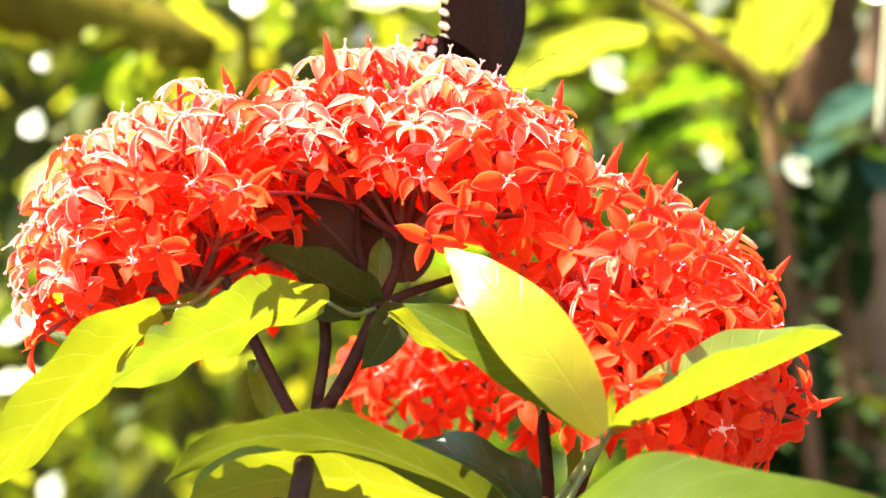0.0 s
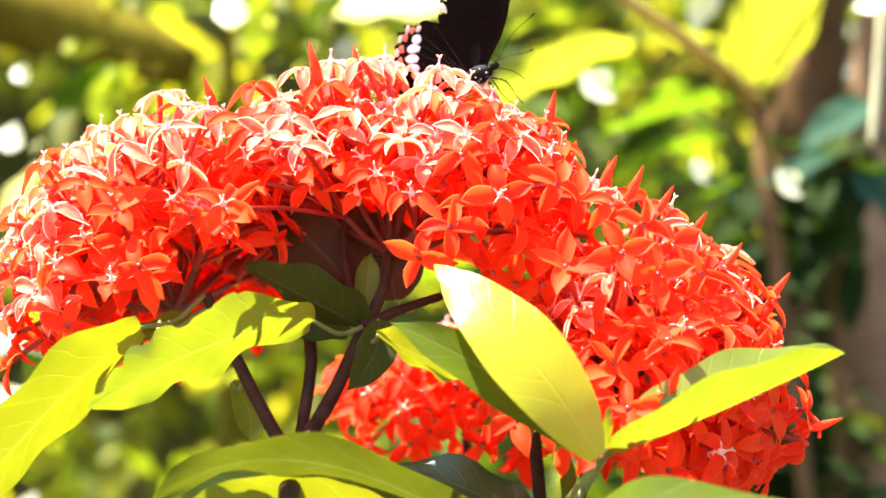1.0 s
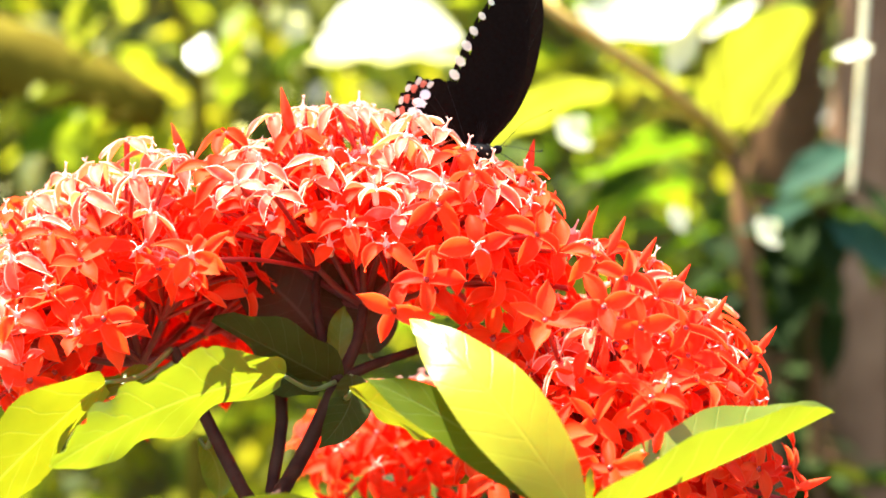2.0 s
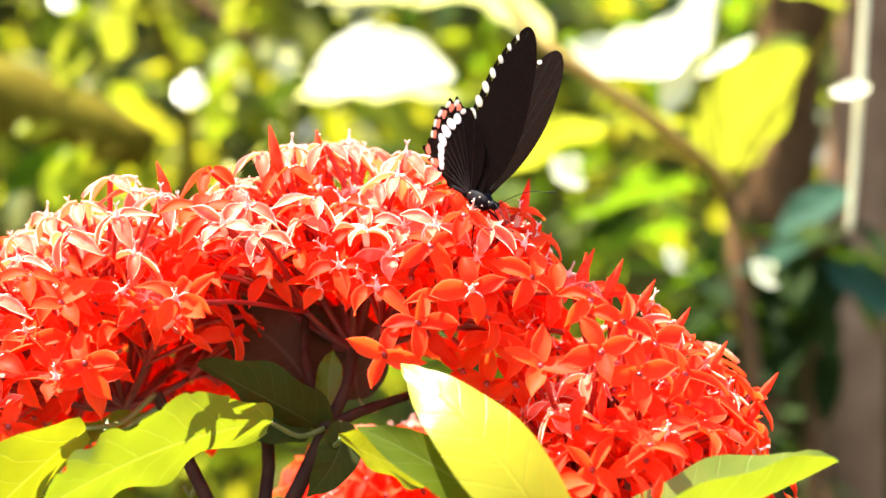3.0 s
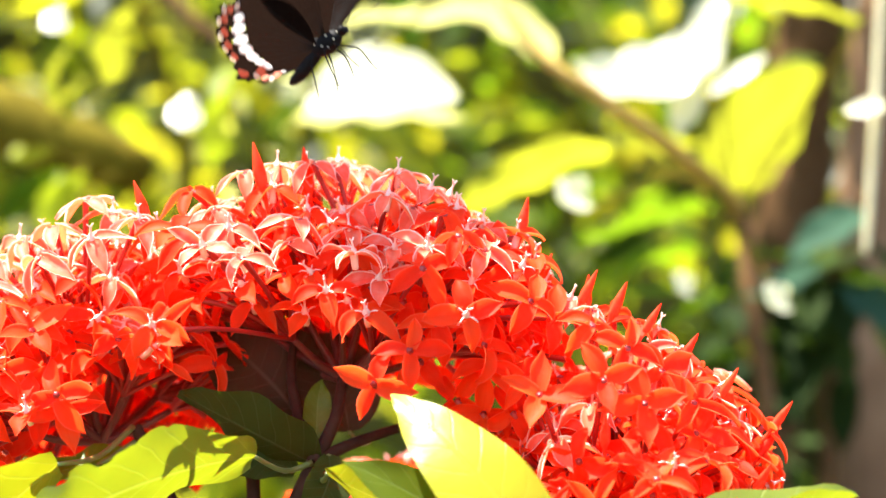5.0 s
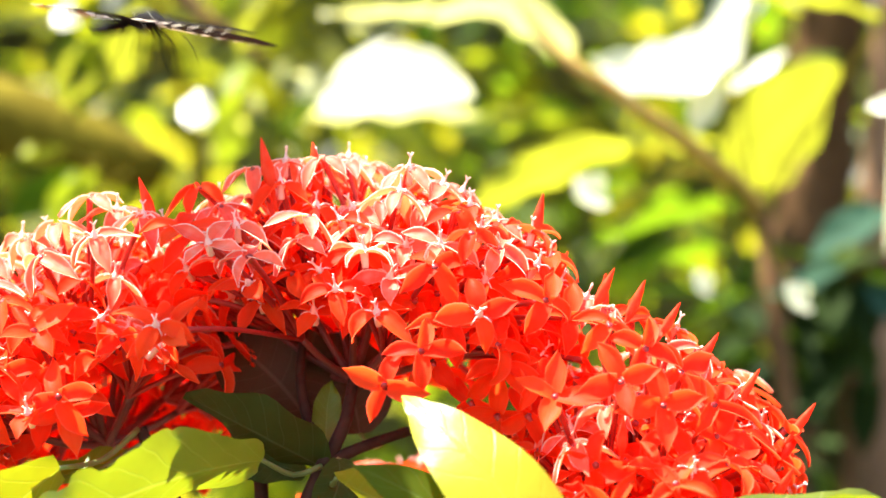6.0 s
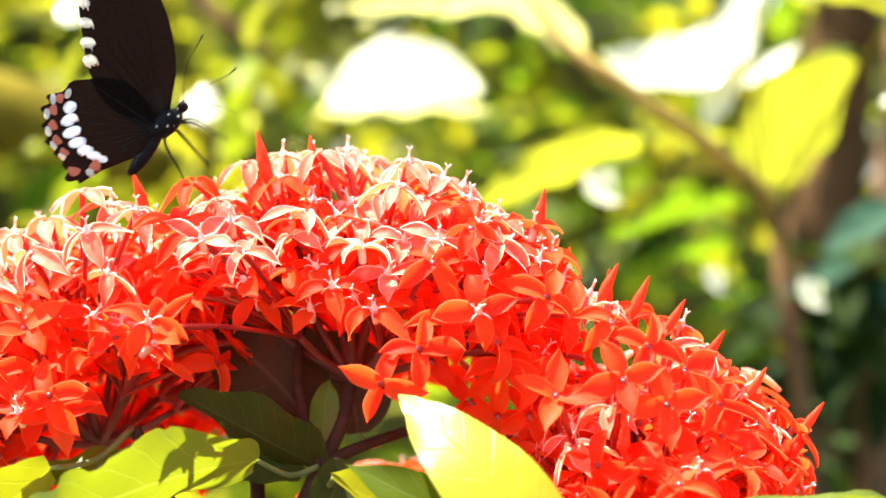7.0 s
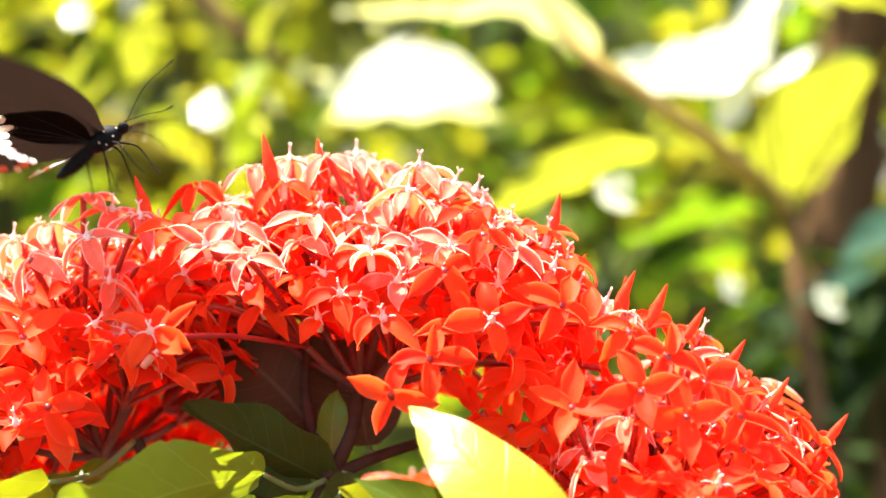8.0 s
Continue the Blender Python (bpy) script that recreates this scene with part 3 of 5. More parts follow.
# ---- the flowering shrub in front ----
def build_ixora():
    bush = thing("flowering_shrub", "flowering shrub with leathery yellow-green leaves and dark stems", "shrub", at=(-0.02, 0.63, 0))
    S = lambda pts, r, mat=STEM, **k: limb(bush, pts, r, mat, **k)
    S([(-0.0383, 0.5480, 0.9333), (-0.0373, 0.5590, 0.9418), (-0.0378, 0.5900, 0.9466), (-0.0289, 0.6200, 0.9623), (-0.0192, 0.6200, 0.9825)], [0.0028, 0.0027, 0.0025, 0.0022, 0.0021])
    S([(-0.02, 0.65, -0.02), (-0.042, 0.58, 0.5), (-0.0383, 0.5480, 0.9333)], [0.006, 0.004, 0.0028])
    S([(-0.0192, 0.6200, 0.9825), (-0.0236, 0.6260, 0.9937), (-0.0261, 0.6340, 1.0053), (-0.0250, 0.6400, 1.0193)], [0.002, 0.0016, 0.0013, 0.0009])
    S([(-0.0192, 0.6200, 0.9825), (-0.0142, 0.6220, 0.9934), (-0.0123, 0.6280, 1.0036)], [0.002, 0.0017, 0.0014])
    S([(-0.0192, 0.6200, 0.9825), (-0.0108, 0.6220, 0.9867), (0.0036, 0.6340, 0.9912)], [0.0019, 0.0015, 0.0012])
    S([(-0.0662, 0.6280, 0.9917), (-0.0569, 0.6280, 0.9721), (-0.0463, 0.6200, 0.9533), (-0.0378, 0.5900, 0.9466)], [0.0015, 0.0018, 0.002, 0.0022])
    S([(-0.0478, 0.6320, 1.0002), (-0.0356, 0.6280, 0.9780), (-0.0378, 0.6200, 0.9525), (-0.0378, 0.5900, 0.9466)], [0.0014, 0.0018, 0.0018, 0.002])
    S([(0.0295, 0.6360, 0.9640), (0.0304, 0.6380, 0.9483), (0.0323, 0.6400, 0.9204), (0.0305, 0.6400, 0.8683), (0.01, 0.66, 0.4), (-0.01, 0.65, -0.02)], [0.0017, 0.0019, 0.002, 0.0024, 0.004, 0.005])
    S([(0.0536, 0.6260, 0.9662), (0.0477, 0.6150, 0.9501), (0.0420, 0.6050, 0.9378), (0.0369, 0.6020, 0.9251)], [0.0014, 0.0016, 0.0018, 0.002])
    S([(0.0443, 0.5640, 0.9500), (0.0402, 0.5740, 0.9418), (0.0343, 0.6000, 0.9253), (0.0245, 0.6200, 0.8808), (0.01, 0.65, 0.5), (0.0, 0.65, -0.02)], [0.0014, 0.0018, 0.0021, 0.0025, 0.004, 0.005], STEM_GREEN)
    S([(0.0112, 0.7140, 0.9553), (0.0130, 0.7080, 0.86), (0.016, 0.69, 0.45), (0.0, 0.66, -0.02)], [0.0014, 0.002, 0.0036, 0.005])
    L = lambda *a, **k: leaf(bush, *a, **k)
    L((0.0419, 0.5480, 0.9514), (0.0219, 0.5520, 0.9801), (0.0006, 0.5760, 1.0003), 0.0220, (-0.25, -0.60, 0.76), LEAF_GLOSSY, fold=-5, wave=0.006, blunt=0.3, blunt_base=0.3, n=24, m=7)
    L((0.0424, 0.5660, 0.9503), (0.0165, 0.5620, 0.9709), (-0.0111, 0.5680, 0.9851), 0.017, (0.45, -0.75, 0.25), LEAF_MID, fold=10, wave=0.01)
    L((0.0453, 0.5640, 0.9494), (0.0783, 0.5600, 0.9637), (0.1082, 0.5660, 0.9768), 0.031, (-0.32, -0.16, 0.93), LEAF_FRESH, fold=50, wave=0.012, blunt=0.4, blunt_base=0.35, n=24, m=7)
    L((0.0245, 0.5600, 0.9215), (0.0475, 0.5150, 0.9372), (0.1250, 0.5050, 0.9318), 0.032, (0.05, -0.60, 0.74), LEAF_MID, fold=8, wave=0.01, n=24, m=7)
    L((0.0220, 0.5750, 0.9225), (-0.0320, 0.5520, 0.9500), (-0.0731, 0.5480, 0.9389), 0.0185, (0.0, 0.62, 0.75), LEAF_OLIVE, fold=12, wave=0.015)
    L((0.0263, 0.5850, 0.9180), (-0.0275, 0.5680, 0.9372), (-0.0727, 0.5660, 0.9288), 0.027, (-0.05, 0.72, 0.7), LEAF_YOUNG, fold=8, wave=0.015)
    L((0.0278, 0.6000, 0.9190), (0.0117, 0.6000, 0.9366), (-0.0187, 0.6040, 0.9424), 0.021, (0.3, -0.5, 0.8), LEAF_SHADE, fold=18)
    L((-0.0332, 0.6000, 0.9847), (-0.0607, 0.5760, 0.9783), (-0.0899, 0.5640, 0.9628), 0.027, (-0.15, 0.74, 0.65), LEAF_FRESH, fold=8, ragged=0.5, torn=-1, bites=((0.60, 0.18, 0.02), (0.72, 0.30, 0.035), (0.83, 0.22, 0.02), (0.93, 0.40, 0.04)), blunt=0.6, n=56, m=7)
    L((-0.0798, 0.5900, 0.9834), (-0.1027, 0.5750, 0.9612), (-0.1281, 0.5600, 0.9303), 0.030, (-0.45, 0.62, 0.65), LEAF_YOUNG, fold=8, wave=0.02, m=7)
    # two brown leaves fill the shaded gap, its darkness put into their colour
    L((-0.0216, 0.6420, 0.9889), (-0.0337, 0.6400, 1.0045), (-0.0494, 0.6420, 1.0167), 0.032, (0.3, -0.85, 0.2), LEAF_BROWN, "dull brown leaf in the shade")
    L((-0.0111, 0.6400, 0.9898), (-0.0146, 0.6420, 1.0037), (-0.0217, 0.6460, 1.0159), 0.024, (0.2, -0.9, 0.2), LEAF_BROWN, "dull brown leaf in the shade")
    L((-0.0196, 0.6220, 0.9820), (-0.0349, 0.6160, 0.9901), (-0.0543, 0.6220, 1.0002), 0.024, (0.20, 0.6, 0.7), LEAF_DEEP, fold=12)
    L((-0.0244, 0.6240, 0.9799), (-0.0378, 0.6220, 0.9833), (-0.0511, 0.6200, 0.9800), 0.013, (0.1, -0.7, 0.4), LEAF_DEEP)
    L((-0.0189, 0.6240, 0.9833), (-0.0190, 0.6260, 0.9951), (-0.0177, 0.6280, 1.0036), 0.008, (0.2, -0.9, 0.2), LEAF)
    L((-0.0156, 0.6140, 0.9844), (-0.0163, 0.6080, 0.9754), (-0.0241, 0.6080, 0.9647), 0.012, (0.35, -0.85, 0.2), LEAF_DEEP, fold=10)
    L((-0.0150, 0.5880, 0.9810), (-0.0014, 0.5780, 0.9751), (0.0126, 0.5720, 0.9704), 0.018, (0.05, 0.66, 0.74), LEAF_YOUNG, fold=6)
    L((0.0292, 0.6300, 0.9523), (0.0231, 0.6260, 0.9560), (0.0148, 0.6220, 0.9538), 0.008, (0.1, -0.6, 0.8), LEAF_YOUNG)
    L((0.0456, 0.6100, 0.9539), (0.0511, 0.6060, 0.9632), (0.0568, 0.6060, 0.9627), 0.010, (0.1, -0.7, 0.6), LEAF_DEEP)
    L((0.0447, 0.5590, 0.9524), (0.0448, 0.5560, 0.9587), (0.0452, 0.5560, 0.9637), 0.003, (0.3, -0.9, 0.2), LEAF_YOUNG)
    L((0.0374, 0.6100, 0.9307), (0.0380, 0.6060, 0.9410), (0.0371, 0.6060, 0.9459), 0.005, (0.3, -0.9, 0.2), LEAF)
    L((-0.0946, 0.6300, 0.9771), (-0.0780, 0.6340, 0.9821), (-0.0630, 0.6380, 0.9863), 0.010, (0.0, -0.5, 0.8), LEAF)
    L((-0.0595, 0.6380, 0.9656), (-0.0545, 0.6400, 0.9568), (-0.0547, 0.6420, 0.9471), 0.010, (0.0, -0.8, 0.5), LEAF)
    L((-0.0407, 0.6280, 0.9389), (-0.0599, 0.6240, 0.9308), (-0.0763, 0.6200, 0.9178), 0.022, (0.0, -0.8, 0.5), LEAF)

    join_leaves(bush, STEM_GREEN, 0.0007, 0.06)


# ---- flower clusters ----
COLUMNS = (-1.0, -0.86, -0.45, 0.0, 0.45, 0.86, 1.0)


def petal_mesh(length, width, curl, cup, seed, mat):
    """One petal: from its base at the origin along +x, face up, margin rolled up into a thin lip, tip bent down by curl degrees; from 200 on it hangs like a tent's side."""
    n = 7
    verts, uvs, faces = [], [], []
    x = z = 0.0
    for i in range(n + 1):
        s = i / n
        a = radians(18 - (curl * s**1.3 if curl < 200 else (curl - 200) * (1 - math.exp(-3.5 * s))))
        if i:
            x, z = x + length / n * math.cos(a), z + length / n * math.sin(a)
        w = 0.5 * width * (0.22 + 0.78 * math.sin(math.pi * min(1.0, 0.18 + 0.72 * s)) ** 1.0) * (1 if s < 0.5 else max(0.03, 1 - ((s - 0.5) / 0.5) ** 1.6))
        sway = 0.0006 * math.sin(seed * 1.7) * s * s
        for v in COLUMNS:
            lip = 0.00022 if abs(v) == 1 else 0.0
            up = cup * w * (min(abs(v), 0.9) ** 2 - 0.3) + 0.0005 * math.sin(seed + s * 5) * v + lip
            across = v * w if abs(v) < 1 else math.copysign(w * 0.92, v)
            verts.append((x - math.sin(a) * up, across + sway, z + math.cos(a) * up))
            uvs.append((s, 0.5 + 0.5 * v))
    row = len(COLUMNS)
    for i in range(n):
        for k in range(row - 1):
            a = i * row + k
            faces.append((a, a + row, a + row + 1, a + 1))
    return mesh_of("petal", verts, faces, mat, uvs)


PETALS, SUNLIT_PETALS = [[petal_mesh(l, w * narrow, c, u, s, mat) for s, (l, w, c, u) in enumerate((
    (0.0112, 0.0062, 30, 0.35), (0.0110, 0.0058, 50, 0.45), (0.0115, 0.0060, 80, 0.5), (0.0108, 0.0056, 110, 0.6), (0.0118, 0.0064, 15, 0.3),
    (0.0110, 0.0050, 65, 0.7), (0.0118, 0.0058, 266, 0.45), (0.0112, 0.0054, 278, 0.7), (0.0122, 0.0058, 262, 0.5), (0.0112, 0.0042, 40, 0.9)))] for mat, narrow in ((PETAL, 1.0), (PETAL_SUNLIT, 0.92))]


def flower_core():
    """Style with a forked tip, four anthers and the throat of the tube, along +z."""
    v, f = tube_data([(0, 0, -0.004), (0, 0, 0.0), (0.0002, 0, 0.0018), (0.0004, 0, 0.0034)], [0.0009, 0.0011, 0.0003, 0.00025], 5)
    for s in (-1, 1):
        add((v, f), tube_data([(0.0004, 0, 0.0032), (0.0004 + 0.0008 * s, 0, 0.0042)], [0.0003, 0.0002], 4))
    for k in range(4):
        a = radians(45 + 90 * k)
        add((v, f), tube_data([(0, 0, 0), (0.0022 * math.cos(a), 0.0022 * math.sin(a), 0.0008), (0.0036 * math.cos(a), 0.0036 * math.sin(a), 0.0003)], [0.00015, 0.00022, 0.00012], 4))
    return mesh_of("style", v, f, STIGMA)


CORE = flower_core()


def bud_mesh():
    v, f = tube_data([(0, 0, -0.012), (0, 0, -0.006), (0, 0, -0.0035), (0, 0, 0.0), (0.0002, 0, 0.004), (0.0001, 0, 0.0082)], [0.0005, 0.0008, 0.0016, 0.0018, 0.0011, 0.0001], 7)
    return mesh_of("bud", v, f, PETAL)


BUD = bud_mesh()


def frame_to(d, spin=0.0):
    return Vector(d).to_track_quat("Z", "Y").to_matrix().to_4x4() @ Matrix.Rotation(spin, 4, "Z")


def cluster(hub, axis, radii, reach, count, label, seed, faces=(), buds=(), bare=None, sunlit_share=0.62, styles=0.4, spikes=0, fill=0.6, bud_size=1.0, flank=0.0):
    """A dome of four-petalled flowers on branching stalks. faces: flowers set one by one, as place and facing; bare: where the front stays open to the stalks."""
    rng = random.Random(seed)
    hub, axis = Vector(hub), Vector(axis).normalized()
    head = thing("flower_cluster", label, "flower", "flower clusters of the shrub", at=hub)
    turn = axis.to_track_quat("Z", "Y").to_matrix()
    nodes = []
    v, f = [], []
    for i in range(15):
        a, e = i * 2.39996, radians(reach * 0.9) * math.sqrt((i + 0.5) / 15)
        d = turn @ Vector((math.sin(e) * math.cos(a) * radii[0], math.sin(e) * math.sin(a) * radii[1], math.cos(e) * radii[2]))
        p = d * 0.42
        nodes.append(p)
        add((v, f), tube_data([(0, 0, 0), p * 0.5 + Vector((0, 0, -0.001)), p], [0.0013, 0.0010, 0.0009], 6))
    places = []
    for i in range(count):
        a, e = i * 2.39996, math.acos(1 - (1 - math.cos(radians(reach))) * (i + 0.5) / count)
        e += rng.uniform(-0.07, 0.07)
        a += rng.uniform(-0.12, 0.12)
        d = Vector((math.sin(e) * math.cos(a) * radii[0], math.sin(e) * math.sin(a) * radii[1], math.cos(e) * radii[2])) * rng.uniform(0.86, 1.04)
        out = Vector((math.sin(e) * math.cos(a) / radii[0], math.sin(e) * math.sin(a) / radii[1], math.cos(e) / radii[2])).normalized()
        d = turn @ d
        high = max(0.0, min(1.0, (d.z / radii[2] - 0.45) / 0.35))
        out = (turn @ out * (0.9 - 0.5 * high) + Vector((0, 0, 0.30 + 0.8 * high)) + Vector([rng.uniform(-0.35, 0.35) for _ in range(3)])).normalized()
        if bare and d.y < 0.012 and bare(d.x, d.z):
            continue
        places.append((d, out))
    inner = []
    for i in range(int(count * fill)):
        a, e = i * 2.39996 + 1.1, math.acos(1 - (1 - math.cos(radians(reach * 0.94))) * (i + 0.5) / (count * fill))
        d = turn @ (Vector((math.sin(e) * math.cos(a) * radii[0], math.sin(e) * math.sin(a) * radii[1], math.cos(e) * radii[2])) * rng.uniform(0.66, 0.84))
        if not (bare and d.y < 0.012 and bare(d.x, d.z)):
            inner.append((d, (d.normalized() + Vector((0, -0.2, 0.25)) + Vector([rng.uniform(-0.6, 0.6) for _ in range(3)])).normalized()))
    for p, d in faces:
        p = Vector(p) - hub
        places = [q for q in places if (q[0] - p).length > 0.0075]
        places.append((p, Vector(d).normalized()))
    for p, out in places + inner:
        node = min(nodes, key=lambda q: (q - p).length + 0.4 * (q - p * 0.42).length)
        tube = tube_data([node, node.lerp(p, 0.55) + Vector((0, 0, 0.0015)), p], [0.0007, 0.00065, 0.0009], 5)
        o = p.copy()
        flower = part_of("flower", mesh_of("corolla_tube", [q - o for q in tube[0]], tube[1], TUBE), head)
        flower.location = o
        base = frame_to(out, rng.uniform(0, 6.28))
        if rng.random() < styles * (1.4 if out.z > 0.6 else 0.35):
            part_of("style", CORE, flower, base)
        kind = rng.random()
        top = p.z / radii[2]
        # sun-facing tops and the sunward left flank take the petals with painted sunlight
        store = SUNLIT_PETALS if out.z > 0.62 and (min(out.z, top) > 0.91 or rng.random() < sunlit_share * max(0.0, min(1.0, (top - 0.40) / 0.35))) else SUNLIT_PETALS if p.x < -0.4 * radii[0] and rng.random() < flank else PETALS
        droop = rng.random() < (p.z / radii[2] - 0.45) / 0.3 and out.z > 0.55
        for k in range(4):
            pick = (0, 4, 1, 9) if kind < 0.36 else (1, 2, 5) if kind < 0.66 else (2, 3, 8)
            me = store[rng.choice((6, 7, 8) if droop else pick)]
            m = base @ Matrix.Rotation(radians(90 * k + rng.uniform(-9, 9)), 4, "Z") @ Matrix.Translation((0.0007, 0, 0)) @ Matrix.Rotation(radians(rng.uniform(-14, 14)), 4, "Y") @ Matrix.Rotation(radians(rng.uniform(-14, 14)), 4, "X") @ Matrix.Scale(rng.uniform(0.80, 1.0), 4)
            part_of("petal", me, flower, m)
    loose = []
    for i in range(spikes):
        a, e = rng.uniform(0, 6.28), radians(reach) * rng.uniform(0.25, 0.85)
        d = Vector((math.sin(e) * math.cos(a) * radii[0], math.sin(e) * math.sin(a) * radii[1], math.cos(e) * radii[2])) * 1.08
        loose.append((hub + turn @ d, turn @ d.normalized() * 0.8 + Vector((0, 0, 0.6))))
    for p, d in list(buds) + loose:
        m = Matrix.Translation(Vector(p) - hub) @ frame_to(d) @ Matrix.Scale(bud_size * rng.uniform(0.78, 0.98), 4)
        part_of("bud", BUD, head, m)
    part_of("stalk", mesh_of("stalk", v, f, STALK), head)
    return head


def build_flowers():
    cluster((-0.0770, 0.6440, 0.9871), (-0.34, 0.20, 1), (0.057, 0.042, 0.0595), 94, 170, "dense cluster of scarlet four-petalled flowers with pale sunlit rims", 3,
            faces=(((-0.0791, 0.6260, 1.0501), (-0.1, -0.2, 1)), ((-0.0720, 0.6260, 1.0468), (0, -0.2, 1)), ((-0.0872, 0.6260, 1.0434), (-0.2, -0.2, 1)), ((-0.0949, 0.6260, 1.0395), (-0.3, -0.2, 1)), ((-0.1034, 0.6260, 1.0333), (-0.4, -0.2, 0.9)), ((-0.0640, 0.6150, 1.0444), (0.1, -0.3, 1)), ((-0.0745, 0.6050, 1.0387), (-0.1, -0.5, 0.8)), ((-0.0876, 0.6050, 1.0338), (-0.2, -0.5, 0.8)), ((-0.0568, 0.5840, 1.0168), (0.1, -0.8, 0.5)), ((-0.1057, 0.6300, 1.0343), (-0.5, -0.3, 0.8)), ((-0.1210, 0.6250, 1.0129), (-0.9, -0.2, 0.3)), ((-0.1120, 0.6220, 0.9799), (-0.5, -0.4, -0.6)), ((-0.1230, 0.6400, 1.0071), (-0.7, -0.4, 0.6)), ((-0.1282, 0.6400, 0.9950), (-0.8, -0.4, 0.3)), ((-0.1308, 0.6400, 0.9863), (-0.9, -0.3, -0.1)), ((-0.1177, 0.6300, 0.9822), (-0.5, -0.5, -0.5)), ((-0.1117, 0.6300, 0.9780), (-0.2, -0.5, -0.7)), ((-0.1258, 0.6500, 1.0125), (-0.8, 0, 0.4)), ((-0.1152, 0.6400, 1.0227), (-0.6, -0.2, 0.8)), ((-0.0982, 0.6200, 0.9850), (-0.2, -0.8, -0.3))),
            buds=(((-0.0640, 0.6220, 1.0487), (-0.35, 0, 1)), ((-0.1167, 0.6200, 1.0116), (-1, -0.1, 0.1))),
            bare=lambda x, z: x > 0.0 and z < 0.020, flank=0.5)
    focus = cluster((-0.0125, 0.6380, 1.0036), (0.04, 0.10, 1), (0.061, 0.045, 0.0575), 88, 178, "domed cluster of scarlet four-petalled flowers, the highest on the shrub", 11,
            faces=(((0.0049, 0.5860, 1.0105), (0.1, -0.9, 0.3)), ((-0.0038, 0.5860, 1.0025), (-0.1, -0.8, -0.1)), ((-0.0360, 0.5920, 1.0331), (-0.1, -0.6, 0.7)), ((-0.0547, 0.5860, 1.0153), (-0.3, -0.7, 0.3)), ((0.0082, 0.5920, 1.0307), (0.1, -0.8, 0.5)), ((0.0019, 0.6240, 1.0570), (0.0, -0.15, 1)), ((-0.0143, 0.6300, 1.0591), (0, 0, 1)), ((0.0287, 0.6180, 1.0362), (0.5, -0.4, 0.7)), ((0.0357, 0.6100, 1.0286), (0.5, -0.5, 0.6)), ((0.0291, 0.5920, 1.0210), (0.3, -0.8, 0.4)), ((0.0402, 0.6020, 1.0189), (0.4, -0.7, 0.5)), ((0.0184, 0.5860, 1.0192), (0.1, -0.9, 0.3)), ((-0.0600, 0.6250, 1.0493), (-0.1, -0.2, 1)), ((-0.0515, 0.6250, 1.0524), (-0.1, -0.2, 1)), ((-0.0442, 0.6300, 1.0552), (-0.1, -0.1, 1)), ((-0.0380, 0.6250, 1.0571), (0, -0.2, 1)), ((-0.0297, 0.6300, 1.0594), (0, -0.1, 1)), ((-0.0202, 0.6250, 1.0598), (0, -0.2, 1)), ((-0.0527, 0.6000, 1.0408), (-0.1, -0.5, 0.8)), ((-0.0389, 0.6000, 1.0449), (0, -0.5, 0.8)), ((-0.0456, 0.5920, 1.0363), (-0.1, -0.7, 0.6)), ((0.0103, 0.6250, 1.0530), (0.3, -0.2, 1)), ((0.0170, 0.6220, 1.0477), (0.3, -0.2, 1)), ((0.0238, 0.6220, 1.0437), (0.2, -0.2, 1)), ((0.0326, 0.6200, 1.0405), (0.2, -0.1, 1)), ((0.0238, 0.6000, 1.0356), (0.3, -0.6, 0.7)), ((0.0330, 0.6050, 1.0317), (0.4, -0.5, 0.7)), ((0.0388, 0.6120, 1.0275), (0.4, -0.4, 0.8)), ((0.0348, 0.5950, 1.0227), (0.3, -0.8, 0.4)), ((0.0172, 0.5980, 1.0391), (0.1, -0.6, 0.8)), ((-0.0594, 0.6220, 1.0427), (-0.2, -0.2, 1)), ((-0.0535, 0.6280, 1.0458), (-0.2, -0.2, 1)), ((-0.0457, 0.6200, 1.0472), (-0.1, -0.2, 1)), ((-0.0395, 0.6300, 1.0504), (-0.1, -0.1, 1)), ((-0.0304, 0.6220, 1.0531), (0, -0.2, 1)), ((-0.0501, 0.6080, 1.0389), (-0.2, -0.5, 0.8)), ((-0.0401, 0.6060, 1.0412), (-0.1, -0.4, 0.9))),
            buds=(((-0.0338, 0.6220, 1.0573), (-0.22, 0, 1)), ((-0.0218, 0.6280, 1.0567), (-0.12, 0, 1)), ((0.0344, 0.6240, 1.0443), (0.22, 0, 1))),
            bare=lambda x, z: x < 0.015 and z < 0.016)
